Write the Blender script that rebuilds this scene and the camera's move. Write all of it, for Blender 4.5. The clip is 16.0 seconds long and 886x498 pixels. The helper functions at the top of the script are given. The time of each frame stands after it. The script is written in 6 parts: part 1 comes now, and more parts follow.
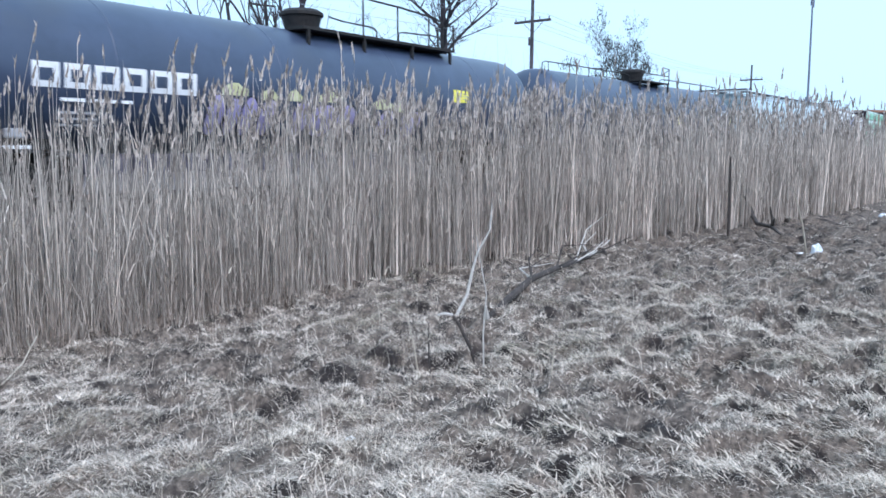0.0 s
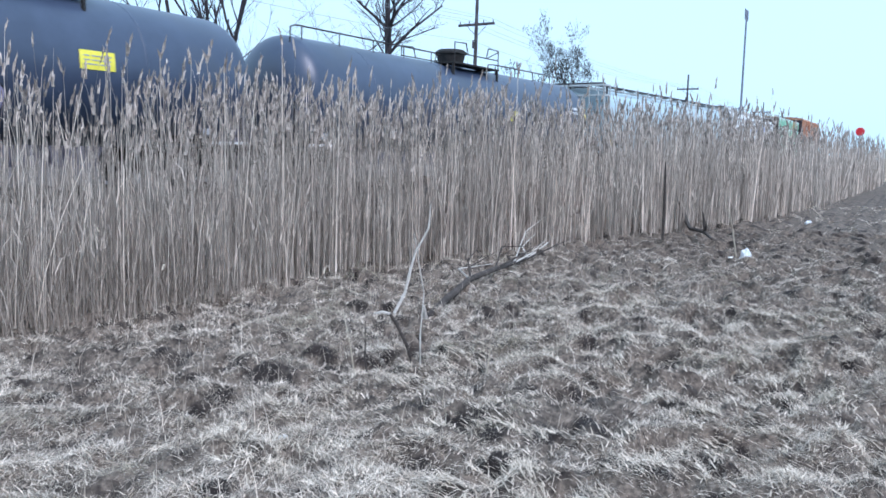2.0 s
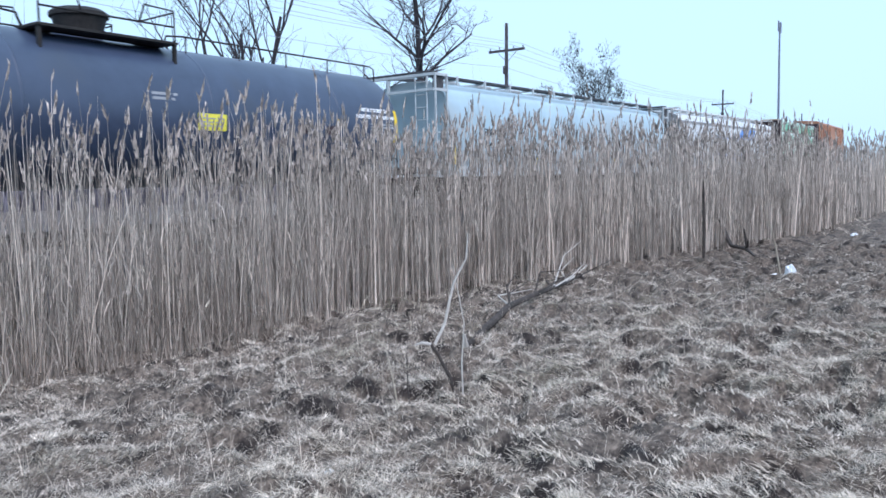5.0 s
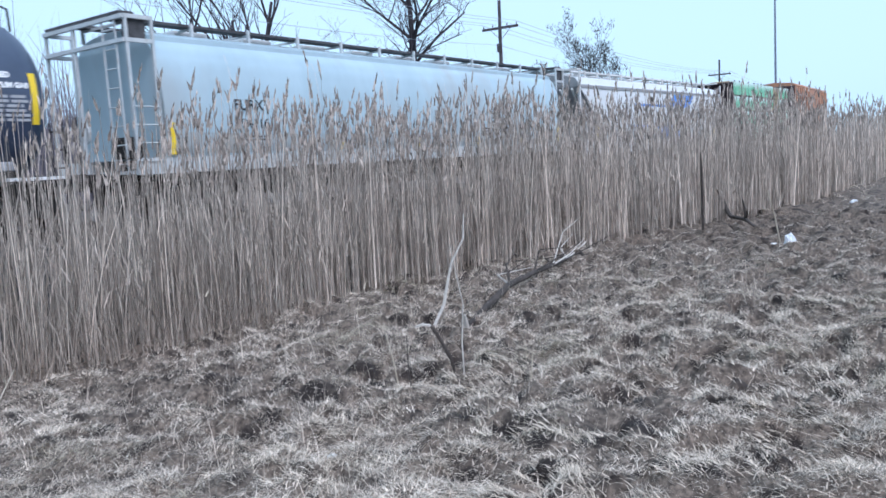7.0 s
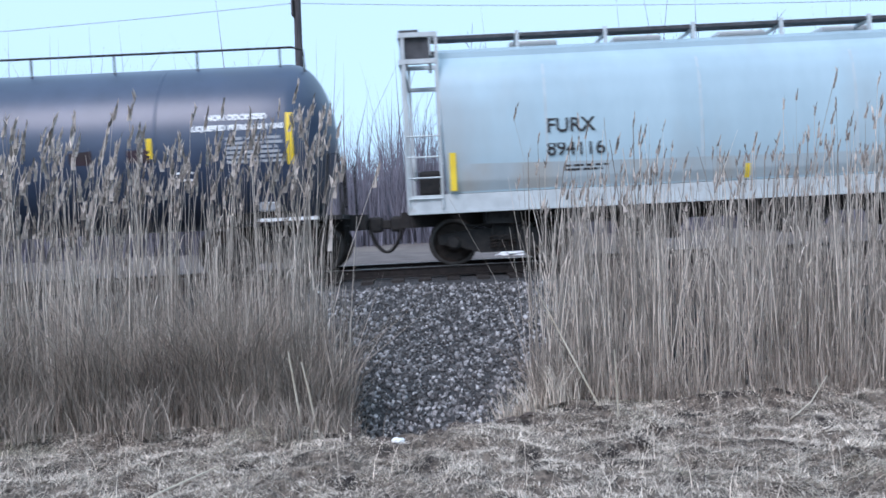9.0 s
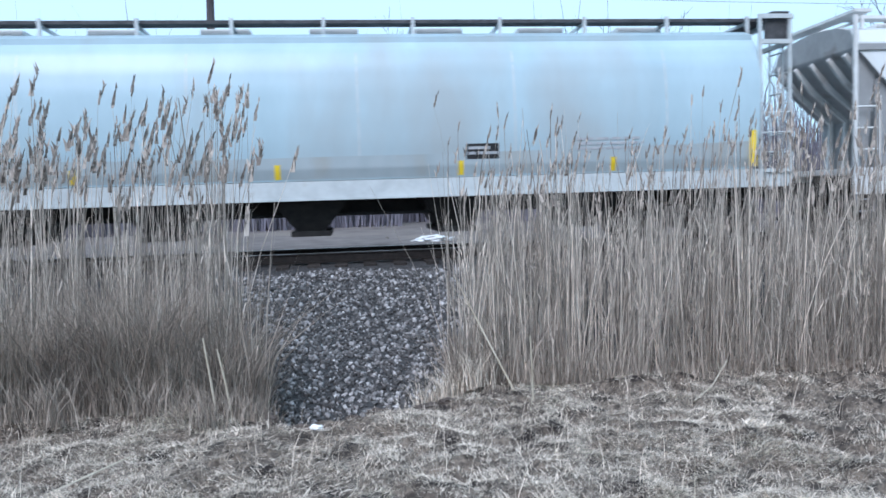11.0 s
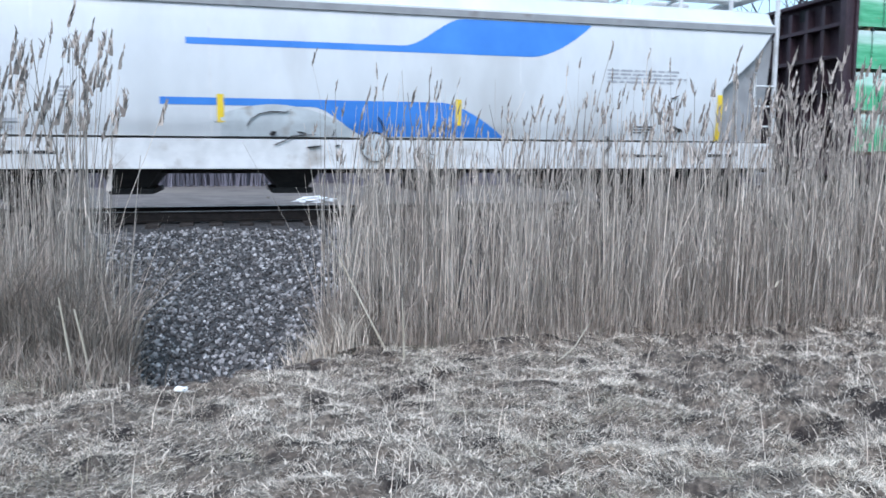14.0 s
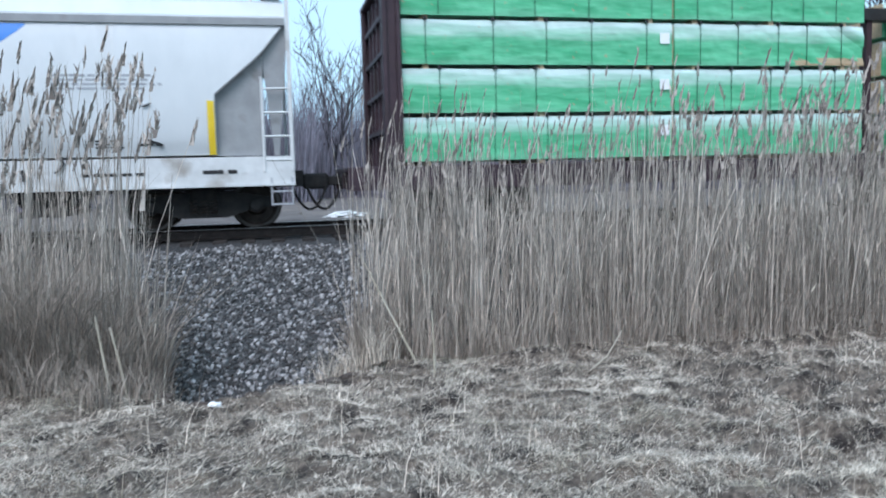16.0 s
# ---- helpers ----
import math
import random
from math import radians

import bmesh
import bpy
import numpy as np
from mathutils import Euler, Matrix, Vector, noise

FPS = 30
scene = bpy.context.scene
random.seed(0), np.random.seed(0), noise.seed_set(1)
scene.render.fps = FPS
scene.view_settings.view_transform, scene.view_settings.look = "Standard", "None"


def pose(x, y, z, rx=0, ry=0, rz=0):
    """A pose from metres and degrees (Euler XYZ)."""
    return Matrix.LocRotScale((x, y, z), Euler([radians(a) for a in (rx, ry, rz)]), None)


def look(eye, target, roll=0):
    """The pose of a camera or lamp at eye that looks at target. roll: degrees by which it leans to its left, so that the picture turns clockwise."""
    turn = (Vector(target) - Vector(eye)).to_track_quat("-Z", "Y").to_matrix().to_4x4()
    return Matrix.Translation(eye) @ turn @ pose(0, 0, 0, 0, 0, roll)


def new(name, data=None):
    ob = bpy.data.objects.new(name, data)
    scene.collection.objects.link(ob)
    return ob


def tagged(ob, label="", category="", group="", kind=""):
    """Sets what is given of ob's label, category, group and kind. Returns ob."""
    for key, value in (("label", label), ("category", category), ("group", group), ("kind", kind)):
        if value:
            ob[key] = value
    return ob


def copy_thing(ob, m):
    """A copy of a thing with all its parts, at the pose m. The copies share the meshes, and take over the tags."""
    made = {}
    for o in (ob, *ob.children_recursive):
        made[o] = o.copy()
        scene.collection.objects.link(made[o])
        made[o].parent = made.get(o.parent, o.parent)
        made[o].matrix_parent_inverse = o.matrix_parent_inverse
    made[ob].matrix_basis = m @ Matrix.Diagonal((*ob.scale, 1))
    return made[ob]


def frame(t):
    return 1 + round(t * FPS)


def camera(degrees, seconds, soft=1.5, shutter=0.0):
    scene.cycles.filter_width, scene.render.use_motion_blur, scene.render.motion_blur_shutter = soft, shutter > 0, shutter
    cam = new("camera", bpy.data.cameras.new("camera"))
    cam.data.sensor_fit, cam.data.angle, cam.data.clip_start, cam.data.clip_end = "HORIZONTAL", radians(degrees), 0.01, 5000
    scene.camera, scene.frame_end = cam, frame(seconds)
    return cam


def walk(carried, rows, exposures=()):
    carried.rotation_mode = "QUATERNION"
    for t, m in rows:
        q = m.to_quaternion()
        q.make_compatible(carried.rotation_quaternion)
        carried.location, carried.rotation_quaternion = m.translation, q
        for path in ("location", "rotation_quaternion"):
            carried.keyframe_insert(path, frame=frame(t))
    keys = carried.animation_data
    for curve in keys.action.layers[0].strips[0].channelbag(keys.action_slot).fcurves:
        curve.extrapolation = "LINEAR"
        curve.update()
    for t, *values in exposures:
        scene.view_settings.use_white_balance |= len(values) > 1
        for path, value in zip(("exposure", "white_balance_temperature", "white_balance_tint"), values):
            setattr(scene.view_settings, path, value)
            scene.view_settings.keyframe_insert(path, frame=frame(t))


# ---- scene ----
# camera: hand-held beside a railway, eye about 0.9 m above the rail heads
cam = camera(59.2, 16.0, soft=1.6, shutter=0.32)
PATH = [
    (0.0, look((0.040, 0.003, 0.951), (8.112, 5.767, -0.325), -0.13)),
    (0.5, look((0.046, -0.015, 0.931), (8.151, 5.665, -0.499), 1.46)),
    (1.0, look((-0.007, 0.017, 0.930), (8.008, 5.834, -0.458), -0.62)),
    (1.5, look((0.006, 0.005, 0.934), (8.308, 5.438, -0.307), -0.88)),
    (2.0, look((0.050, -0.034, 0.929), (8.534, 5.110, -0.324), 1.21)),
    (2.5, look((0.053, -0.028, 0.946), (8.334, 5.425, -0.350), 1.11)),
    (3.0, look((0.003, -0.007, 0.953), (8.322, 5.476, 0.099), -0.46)),
    (3.2, look((0.003, -0.013, 0.939), (8.411, 5.312, -0.028), -1.72)),
    (5.3, look((0.025, -0.053, 0.973), (8.223, 5.605, 0.086), -1.19)),
    (5.5, look((0.023, -0.050, 0.965), (8.128, 5.747, 0.119), -1.73)),
    (6.0, look((0.032, -0.055, 0.970), (7.860, 6.107, 0.110), -2.16)),
    (6.3, look((0.033, -0.065, 0.964), (7.803, 6.191, 0.261), -2.61)),
    (6.5, look((0.037, -0.085, 0.970), (7.814, 6.152, 0.183), -2.89)),
    (7.0, look((0.058, -0.084, 0.970), (8.274, 5.496, -0.196), -3.22)),
    (7.5, look((-0.009, 0.015, 0.977), (7.336, 6.759, 0.233), -2.19)),
    (7.7, look((-0.014, 0.024, 0.943), (6.687, 7.401, 0.117), -3.00)),
    (8.0, look((-0.024, 0.071, 0.974), (4.669, 8.867, 0.199), -1.95)),
    (8.1, look((-0.014, 0.053, 0.956), (3.747, 9.301, 0.386), -2.41)),
    (8.5, look((0.008, 0.021, 0.896), (0.840, 9.986, 0.875), -2.04)),
    (8.7, look((0.009, 0.029, 0.876), (0.140, 10.026, 0.675), -2.81)),
    (10.8, look((-0.064, -0.004, 0.903), (0.880, 9.924, 0.168), -1.86)),
    (11.0, look((-0.068, 0.002, 0.903), (1.163, 9.906, 0.273), -1.82)),
    (11.5, look((-0.051, 0.012, 0.941), (1.166, 9.886, -0.077), -0.94)),
    (12.0, look((0.034, -0.028, 0.893), (2.106, 9.716, 0.013), 1.84)),
    (12.5, look((0.043, -0.019, 0.862), (2.842, 9.509, -0.311), -1.83)),
    (13.0, look((0.026, -0.010, 0.889), (3.286, 9.408, 0.069), -0.80)),
    (13.2, look((0.033, -0.025, 0.892), (2.947, 9.522, 0.278), 0.27)),
    (13.5, look((0.050, -0.048, 0.879), (3.182, 9.431, 0.303), 1.06)),
    (14.0, look((0.063, -0.043, 0.888), (2.693, 9.540, -0.229), 0.11)),
    (14.5, look((0.021, -0.010, 0.899), (2.587, 9.633, 0.254), -0.27)),
    (15.0, look((0.049, -0.025, 0.940), (2.433, 9.661, 0.242), -1.56)),
    (15.5, look((0.110, -0.084, 0.913), (2.744, 9.554, 0.512), 0.15)),
    (16.0, look((0.115, -0.063, 0.883), (2.335, 9.640, -0.074), -1.46)),
]
walk(cam, PATH, exposures=[(0.0, 0.25, 5650, 17), (3.0, 0.18, 5650, 17), (5.5, 0.08, 5750, 19), (8.5, 0.04, 5750, 19), (11.0, 0.16, 5700, 15), (13.5, 0.28, 5750, 15), (15.0, 0.18, 5700, 14), (16.0, 0.08, 5700, 12)])

# ---- world and light: bright overcast sky ----
SUN_EL, SUN_ROT = radians(46), radians(205)
world = bpy.data.worlds.new("overcast_sky")
scene.world = world
world.use_nodes = True
wt = world.node_tree
wt.nodes.clear()
w_out = wt.nodes.new("ShaderNodeOutputWorld")
w_bg = wt.nodes.new("ShaderNodeBackground")
w_sky = wt.nodes.new("ShaderNodeTexSky")
w_sky.sky_type = "NISHITA"
w_sky.sun_disc = False
w_sky.sun_elevation, w_sky.sun_rotation = SUN_EL, SUN_ROT
w_sky.dust_density = 4.0
w_mul = wt.nodes.new("ShaderNodeMix")
w_mul.data_type, w_mul.blend_type = "RGBA", "MULTIPLY"
w_mul.inputs[0].default_value = 1.0
w_mul.inputs[7].default_value = (0.10, 0.10, 0.10, 1)
w_mix = wt.nodes.new("ShaderNodeMix")
w_mix.data_type = "RGBA"
w_mix.inputs[0].default_value = 0.82
w_mix.inputs[7].default_value = (0.62, 0.88, 1.0, 1)   # thin even cloud
wt.links.new(w_sky.outputs[0], w_mul.inputs[6])
wt.links.new(w_mul.outputs[2], w_mix.inputs[6])
wt.links.new(w_mix.outputs[2], w_bg.inputs[0])
w_bg.inputs[1].default_value = 1.22
wt.links.new(w_bg.outputs[0], w_out.inputs[0])

sun_data = bpy.data.lights.new("sun", "SUN")
sun_data.energy, sun_data.angle, sun_data.color = 2.3, radians(32), (1.0, 0.93, 0.9)
sun = new("sun", sun_data)
sun.matrix_world = look((0, 0, 60), (18, 36, 60 - 42))

# ---- materials ----
def material(name, c1, c2, rough=0.8, metal=0.0, scale=8.0, bump=0.2, spots=None, spot_scale=2.0, spot_cut=0.6,
             rand=0.0, island=0.0, stretch=(1, 1, 1), spec=0.4, bump_scale=None, skew=None):
    """Two-tone noise colour, large stains, fine relief."""
    m = bpy.data.materials.new(name)
    m.use_nodes = True
    nt = m.node_tree
    nt.nodes.clear()
    N = nt.nodes.new
    out, b = N("ShaderNodeOutputMaterial"), N("ShaderNodeBsdfPrincipled")
    nt.links.new(b.outputs[0], out.inputs[0])
    b.inputs["Roughness"].default_value = rough
    b.inputs["Metallic"].default_value = metal
    b.inputs["Specular IOR Level"].default_value = spec
    tc, mp = N("ShaderNodeTexCoord"), N("ShaderNodeMapping")
    mp.inputs["Scale"].default_value = stretch
    nt.links.new(tc.outputs["Object"], mp.inputs[0])
    n1 = N("ShaderNodeTexNoise")
    n1.inputs["Scale"].default_value = scale
    n1.inputs["Detail"].default_value = 6
    n1.inputs["Roughness"].default_value = 0.65
    nt.links.new(mp.outputs[0], n1.inputs["Vector"])
    ramp = N("ShaderNodeValToRGB")
    ramp.color_ramp.elements[0].position, ramp.color_ramp.elements[1].position = 0.32, 0.68
    ramp.color_ramp.elements[0].color, ramp.color_ramp.elements[1].color = (*c1, 1), (*c2, 1)
    nt.links.new(n1.outputs["Fac"], ramp.inputs[0])
    col = ramp.outputs[0]
    if spots:
        n2, r2 = N("ShaderNodeTexNoise"), N("ShaderNodeValToRGB")
        n2.inputs["Scale"].default_value = spot_scale
        n2.inputs["Detail"].default_value = 5
        nt.links.new(mp.outputs[0], n2.inputs["Vector"])
        r2.color_ramp.elements[0].position, r2.color_ramp.elements[1].position = spot_cut - 0.08, spot_cut + 0.08
        nt.links.new(n2.outputs["Fac"], r2.inputs[0])
        mx = N("ShaderNodeMix")
        mx.data_type = "RGBA"
        mx.inputs[7].default_value = (*spots, 1)
        nt.links.new(r2.outputs[0], mx.inputs[0])
        nt.links.new(col, mx.inputs[6])
        col = mx.outputs[2]
    if rand or island:
        if island:
            g = N("ShaderNodeNewGeometry")
            src, amt = g.outputs["Random Per Island"], island
        else:
            g = N("ShaderNodeObjectInfo")
            src, amt = g.outputs["Random"], rand
        mr = N("ShaderNodeMapRange")
        mr.inputs["To Min"].default_value, mr.inputs["To Max"].default_value = 1 - amt, 1 + amt
        if skew:      # most pieces dull, a few bright
            pw = N("ShaderNodeMath")
            pw.operation = "POWER"
            pw.inputs[1].default_value = skew[0]
            nt.links.new(src, pw.inputs[0])
            src = pw.outputs[0]
            mr.inputs["To Min"].default_value, mr.inputs["To Max"].default_value = skew[1], skew[2]
        nt.links.new(src, mr.inputs["Value"])
        hs = N("ShaderNodeHueSaturation")
        nt.links.new(mr.outputs[0], hs.inputs["Value"])
        nt.links.new(col, hs.inputs["Color"])
        col = hs.outputs[0]
    nt.links.new(col, b.inputs["Base Color"])
    if bump:
        nb, bp = N("ShaderNodeTexNoise"), N("ShaderNodeBump")
        nb.inputs["Scale"].default_value = bump_scale or scale * 4
        nb.inputs["Detail"].default_value = 4
        nt.links.new(mp.outputs[0], nb.inputs["Vector"])
        bp.inputs["Strength"].default_value = bump
        bp.inputs["Distance"].default_value = 0.02
        nt.links.new(nb.outputs["Fac"], bp.inputs["Height"])
        nt.links.new(bp.outputs[0], b.inputs["Normal"])
    return m


M_GROUND = material("dead_turf", (0.024, 0.018, 0.015), (0.25, 0.20, 0.16), 0.95, scale=20, bump=0.9, spots=(0.022, 0.016, 0.014), spot_scale=3.2, spot_cut=0.57, bump_scale=22)
M_GRASS = material("straw_grass", (0.37, 0.31, 0.255), (0.74, 0.65, 0.55), 0.8, scale=2.2, bump=0, island=0.6, skew=(1.5, 0.5, 1.85), spots=(0.20, 0.185, 0.125), spot_scale=0.7, spot_cut=0.62)
M_THATCH = material("dead_thatch", (0.24, 0.194, 0.158), (0.68, 0.59, 0.495), 0.85, scale=5.0, bump=0, island=0.7, skew=(1.4, 0.4, 1.6))
M_STRAW = material("pale_flattened_straw", (0.40, 0.33, 0.26), (0.68, 0.595, 0.49), 0.85, scale=3, bump=0, island=0.5, skew=(1.2, 0.55, 1.5))
M_GRAVEL = material("pale_gravel_yard", (0.105, 0.088, 0.083), (0.19, 0.163, 0.153), 0.95, scale=1.5, bump=0.6, bump_scale=20, spots=(0.20, 0.17, 0.15), spot_scale=0.25, spot_cut=0.58)
M_STRAP = material("dark_green_strap", (0.01, 0.06, 0.03), (0.02, 0.09, 0.05), 0.5, scale=9, bump=0)
M_REED = material("reed_stem", (0.36, 0.302, 0.256), (0.66, 0.578, 0.502), 0.7, scale=1.6, bump=0, island=0.75, skew=(2.0, 0.50, 1.8))
M_UNDER = material("brown_undergrowth", (0.18, 0.147, 0.122), (0.40, 0.338, 0.285), 0.9, scale=1.5, bump=0, island=0.5)
M_PLUME = material("reed_plume", (0.205, 0.177, 0.157), (0.50, 0.44, 0.39), 0.95, scale=4, bump=0, island=0.5, skew=(1.3, 0.5, 1.6))
M_LEAF = material("reed_leaf", (0.36, 0.30, 0.22), (0.62, 0.56, 0.46), 0.7, scale=2, bump=0, island=0.4)
# near black: the shade in the gaps between stones is put into this colour
M_BALLAST = material("ballast_gap_shade", (0.018, 0.018, 0.019), (0.08, 0.08, 0.083), 0.9, scale=22, bump=1.0, bump_scale=30)
M_STONE = material("ballast_stone", (0.10, 0.096, 0.096), (0.30, 0.29, 0.29), 0.8, scale=9, bump=0.3, island=0.95, skew=(3.0, 0.40, 2.5))
M_STONE1 = material("ballast_stone_loose", (0.10, 0.096, 0.096), (0.30, 0.29, 0.29), 0.8, scale=2, bump=0.3, rand=0.9, skew=(3.0, 0.40, 2.5))
M_RAIL = material("rusty_rail", (0.012, 0.010, 0.010), (0.034, 0.027, 0.024), 0.75, 0.3, scale=9, bump=0.3)
M_HEAD = material("worn_railhead", (0.30, 0.29, 0.29), (0.48, 0.47, 0.47), 0.3, 0.9, scale=14, bump=0.05)
M_TIE = material("creosoted_tie", (0.018, 0.015, 0.014), (0.05, 0.042, 0.038), 0.9, scale=6, bump=0.5, stretch=(6, 1, 6), rand=0.3)
M_TANK = material("dark_grey_tank_paint", (0.038, 0.054, 0.093), (0.056, 0.077, 0.130), 0.36, scale=1.2, bump=0.03, spots=(0.046, 0.058, 0.086), spot_scale=0.6, spot_cut=0.62, spec=0.6)
M_BLACK = material("grimy_black_steel", (0.010, 0.010, 0.011), (0.030, 0.027, 0.025), 0.75, scale=7, bump=0.2)
M_WHEEL = material("rusty_wheel_steel", (0.020, 0.015, 0.013), (0.055, 0.042, 0.035), 0.65, 0.3, scale=9, bump=0.2)
M_TREAD = material("bright_wheel_rim", (0.055, 0.05, 0.047), (0.10, 0.093, 0.088), 0.5, 0.5, scale=9, bump=0.05)
M_GREYHOP = material("pale_grey_hopper_paint", (0.355, 0.468, 0.525), (0.425, 0.552, 0.612), 0.34, scale=0.8, bump=0.03, spots=(0.37, 0.42, 0.44), spot_scale=0.5, spot_cut=0.6, stretch=(1, 1, 0.4))
M_GREYTRIM = material("pale_grey_trim", (0.42, 0.45, 0.46), (0.56, 0.60, 0.61), 0.5, scale=3, bump=0.05, spots=(0.30, 0.27, 0.24), spot_scale=3, spot_cut=0.7)
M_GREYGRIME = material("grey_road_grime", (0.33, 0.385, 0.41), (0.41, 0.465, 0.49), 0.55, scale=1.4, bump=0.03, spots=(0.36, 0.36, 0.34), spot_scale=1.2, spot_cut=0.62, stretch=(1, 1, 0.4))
M_WHITE = material("white_hopper_paint", (0.56, 0.58, 0.59), (0.66, 0.675, 0.68), 0.42, scale=0.9, bump=0.03, spots=(0.50, 0.505, 0.50), spot_scale=0.6, spot_cut=0.62, stretch=(1, 1, 0.4))
M_WHITETRIM = material("white_trim_grimy", (0.54, 0.545, 0.54), (0.70, 0.705, 0.70), 0.5, scale=3, bump=0.05, spots=(0.36, 0.33, 0.30), spot_scale=2.2, spot_cut=0.64)
# white hopper's shaded ends and eave line: the shade is in this grey
M_SHADEGREY = material("painted_shade_grey", (0.24, 0.245, 0.25), (0.34, 0.345, 0.35), 0.6, scale=2, bump=0.1, spots=(0.16, 0.14, 0.13), spot_scale=2, spot_cut=0.66)
M_WALKWAY = material("dark_roof_walkway", (0.03, 0.03, 0.035), (0.08, 0.08, 0.085), 0.7, scale=6, bump=0.1)
M_BLUE = material("blue_stripe_paint", (0.045, 0.19, 0.58), (0.065, 0.24, 0.66), 0.4, scale=1.5, bump=0.02)
M_YELLOW = material("yellow_reflector", (0.72, 0.50, 0.02), (0.85, 0.62, 0.04), 0.4, scale=4, bump=0.02)
M_LEMON = material("yellow_placard", (0.74, 0.66, 0.05), (0.85, 0.78, 0.10), 0.4, scale=4, bump=0.02)
M_INKBLACK = material("black_stencil", (0.012, 0.012, 0.013), (0.025, 0.025, 0.027), 0.6, scale=9, bump=0)
M_INKWHITE = material("white_stencil", (0.70, 0.71, 0.72), (0.82, 0.83, 0.84), 0.5, scale=9, bump=0)
M_INKGREY = material("grey_stencil", (0.30, 0.31, 0.33), (0.42, 0.43, 0.45), 0.5, scale=9, bump=0)
M_LILAC = material("lilac_spray_paint", (0.30, 0.26, 0.50), (0.46, 0.41, 0.66), 0.5, scale=2.5, bump=0, spots=(0.45, 0.42, 0.55), spot_scale=3, spot_cut=0.58)
M_OLIVE = material("yellow_spray_paint", (0.50, 0.49, 0.24), (0.66, 0.65, 0.42), 0.5, scale=3, bump=0)
M_MAROON = material("maroon_bulkhead_paint", (0.030, 0.017, 0.024), (0.062, 0.036, 0.046), 0.6, scale=4, bump=0.15, spots=(0.03, 0.02, 0.02), spot_scale=2, spot_cut=0.6)


def wrap_material():
    """Green printed film that fades into white along its top edge, streaked along its length."""
    m = material("green_lumber_wrap", (0.045, 0.36, 0.155), (0.15, 0.54, 0.29), 0.3, scale=2.6, bump=0.9, bump_scale=3.2, stretch=(0.55, 1, 3.2))
    nt = m.node_tree
    N, L = nt.nodes.new, nt.links.new
    b = next(n for n in nt.nodes if n.type == "BSDF_PRINCIPLED")
    green = b.inputs["Base Color"].links[0].from_socket
    tc, sep, mp, nz = N("ShaderNodeTexCoord"), N("ShaderNodeSeparateXYZ"), N("ShaderNodeMapping"), N("ShaderNodeTexNoise")
    L(tc.outputs["Object"], sep.inputs[0])
    L(tc.outputs["Object"], mp.inputs[0])
    mp.inputs["Scale"].default_value = (0.5, 1, 4.5)
    nz.inputs["Scale"].default_value, nz.inputs["Detail"].default_value = 1.5, 7
    L(mp.outputs[0], nz.inputs["Vector"])
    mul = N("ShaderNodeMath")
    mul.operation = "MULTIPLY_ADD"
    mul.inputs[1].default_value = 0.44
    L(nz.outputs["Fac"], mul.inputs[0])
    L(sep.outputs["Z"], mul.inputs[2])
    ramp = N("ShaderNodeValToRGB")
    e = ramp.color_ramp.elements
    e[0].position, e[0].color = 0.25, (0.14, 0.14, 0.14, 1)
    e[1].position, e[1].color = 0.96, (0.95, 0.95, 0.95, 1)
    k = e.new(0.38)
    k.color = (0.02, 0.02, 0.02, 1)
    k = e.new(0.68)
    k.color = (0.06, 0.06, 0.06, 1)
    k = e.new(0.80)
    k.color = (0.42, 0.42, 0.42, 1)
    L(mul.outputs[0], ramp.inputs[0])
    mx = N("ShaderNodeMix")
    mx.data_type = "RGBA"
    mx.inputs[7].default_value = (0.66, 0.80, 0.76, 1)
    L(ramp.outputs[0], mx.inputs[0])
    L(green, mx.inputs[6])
    # small rust-brown scuffs
    n2, r2, m2 = N("ShaderNodeTexNoise"), N("ShaderNodeValToRGB"), N("ShaderNodeMix")
    n2.inputs["Scale"].default_value, n2.inputs["Detail"].default_value = 7.0, 2
    L(tc.outputs["Object"], n2.inputs["Vector"])
    r2.color_ramp.elements[0].position, r2.color_ramp.elements[1].position = 0.70, 0.76
    L(n2.outputs["Fac"], r2.inputs[0])
    m2.data_type = "RGBA"
    m2.inputs[7].default_value = (0.42, 0.33, 0.20, 1)
    L(r2.outputs[0], m2.inputs[0])
    L(mx.outputs[2], m2.inputs[6])
    L(m2.outputs[2], b.inputs["Base Color"])
    return m


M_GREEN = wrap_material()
M_TAG = material("white_paper_tag", (0.78, 0.79, 0.8), (0.86, 0.87, 0.88), 0.6, scale=9, bump=0)
M_LUMBER = material("pale_lumber", (0.42, 0.30, 0.18), (0.60, 0.46, 0.30), 0.8, scale=5, bump=0.2, stretch=(0.3, 4, 4))
M_ORANGE = material("faded_orange_brown_boxcar", (0.36, 0.17, 0.095), (0.48, 0.24, 0.14), 0.6, scale=2, bump=0.1, spots=(0.20, 0.07, 0.04), spot_scale=1, spot_cut=0.6)
M_BARK = material("dark_bark", (0.022, 0.020, 0.026), (0.060, 0.054, 0.060), 0.95, scale=6, bump=0.5)
M_TWIG = material("grey_brush_twigs", (0.115, 0.108, 0.135), (0.225, 0.212, 0.25), 0.95, scale=0.6, bump=0, island=0.35)
M_NEEDLE = material("dark_evergreen_needles", (0.030, 0.042, 0.042), (0.07, 0.085, 0.08), 0.9, scale=2, bump=0, island=0.4)
M_POLE = material("weathered_pole_wood", (0.045, 0.04, 0.045), (0.10, 0.09, 0.095), 0.9, scale=3, bump=0.3, stretch=(6, 6, 0.5))
M_WIRE = material("dull_wire", (0.24, 0.30, 0.35), (0.32, 0.38, 0.43), 0.6, scale=2, bump=0)
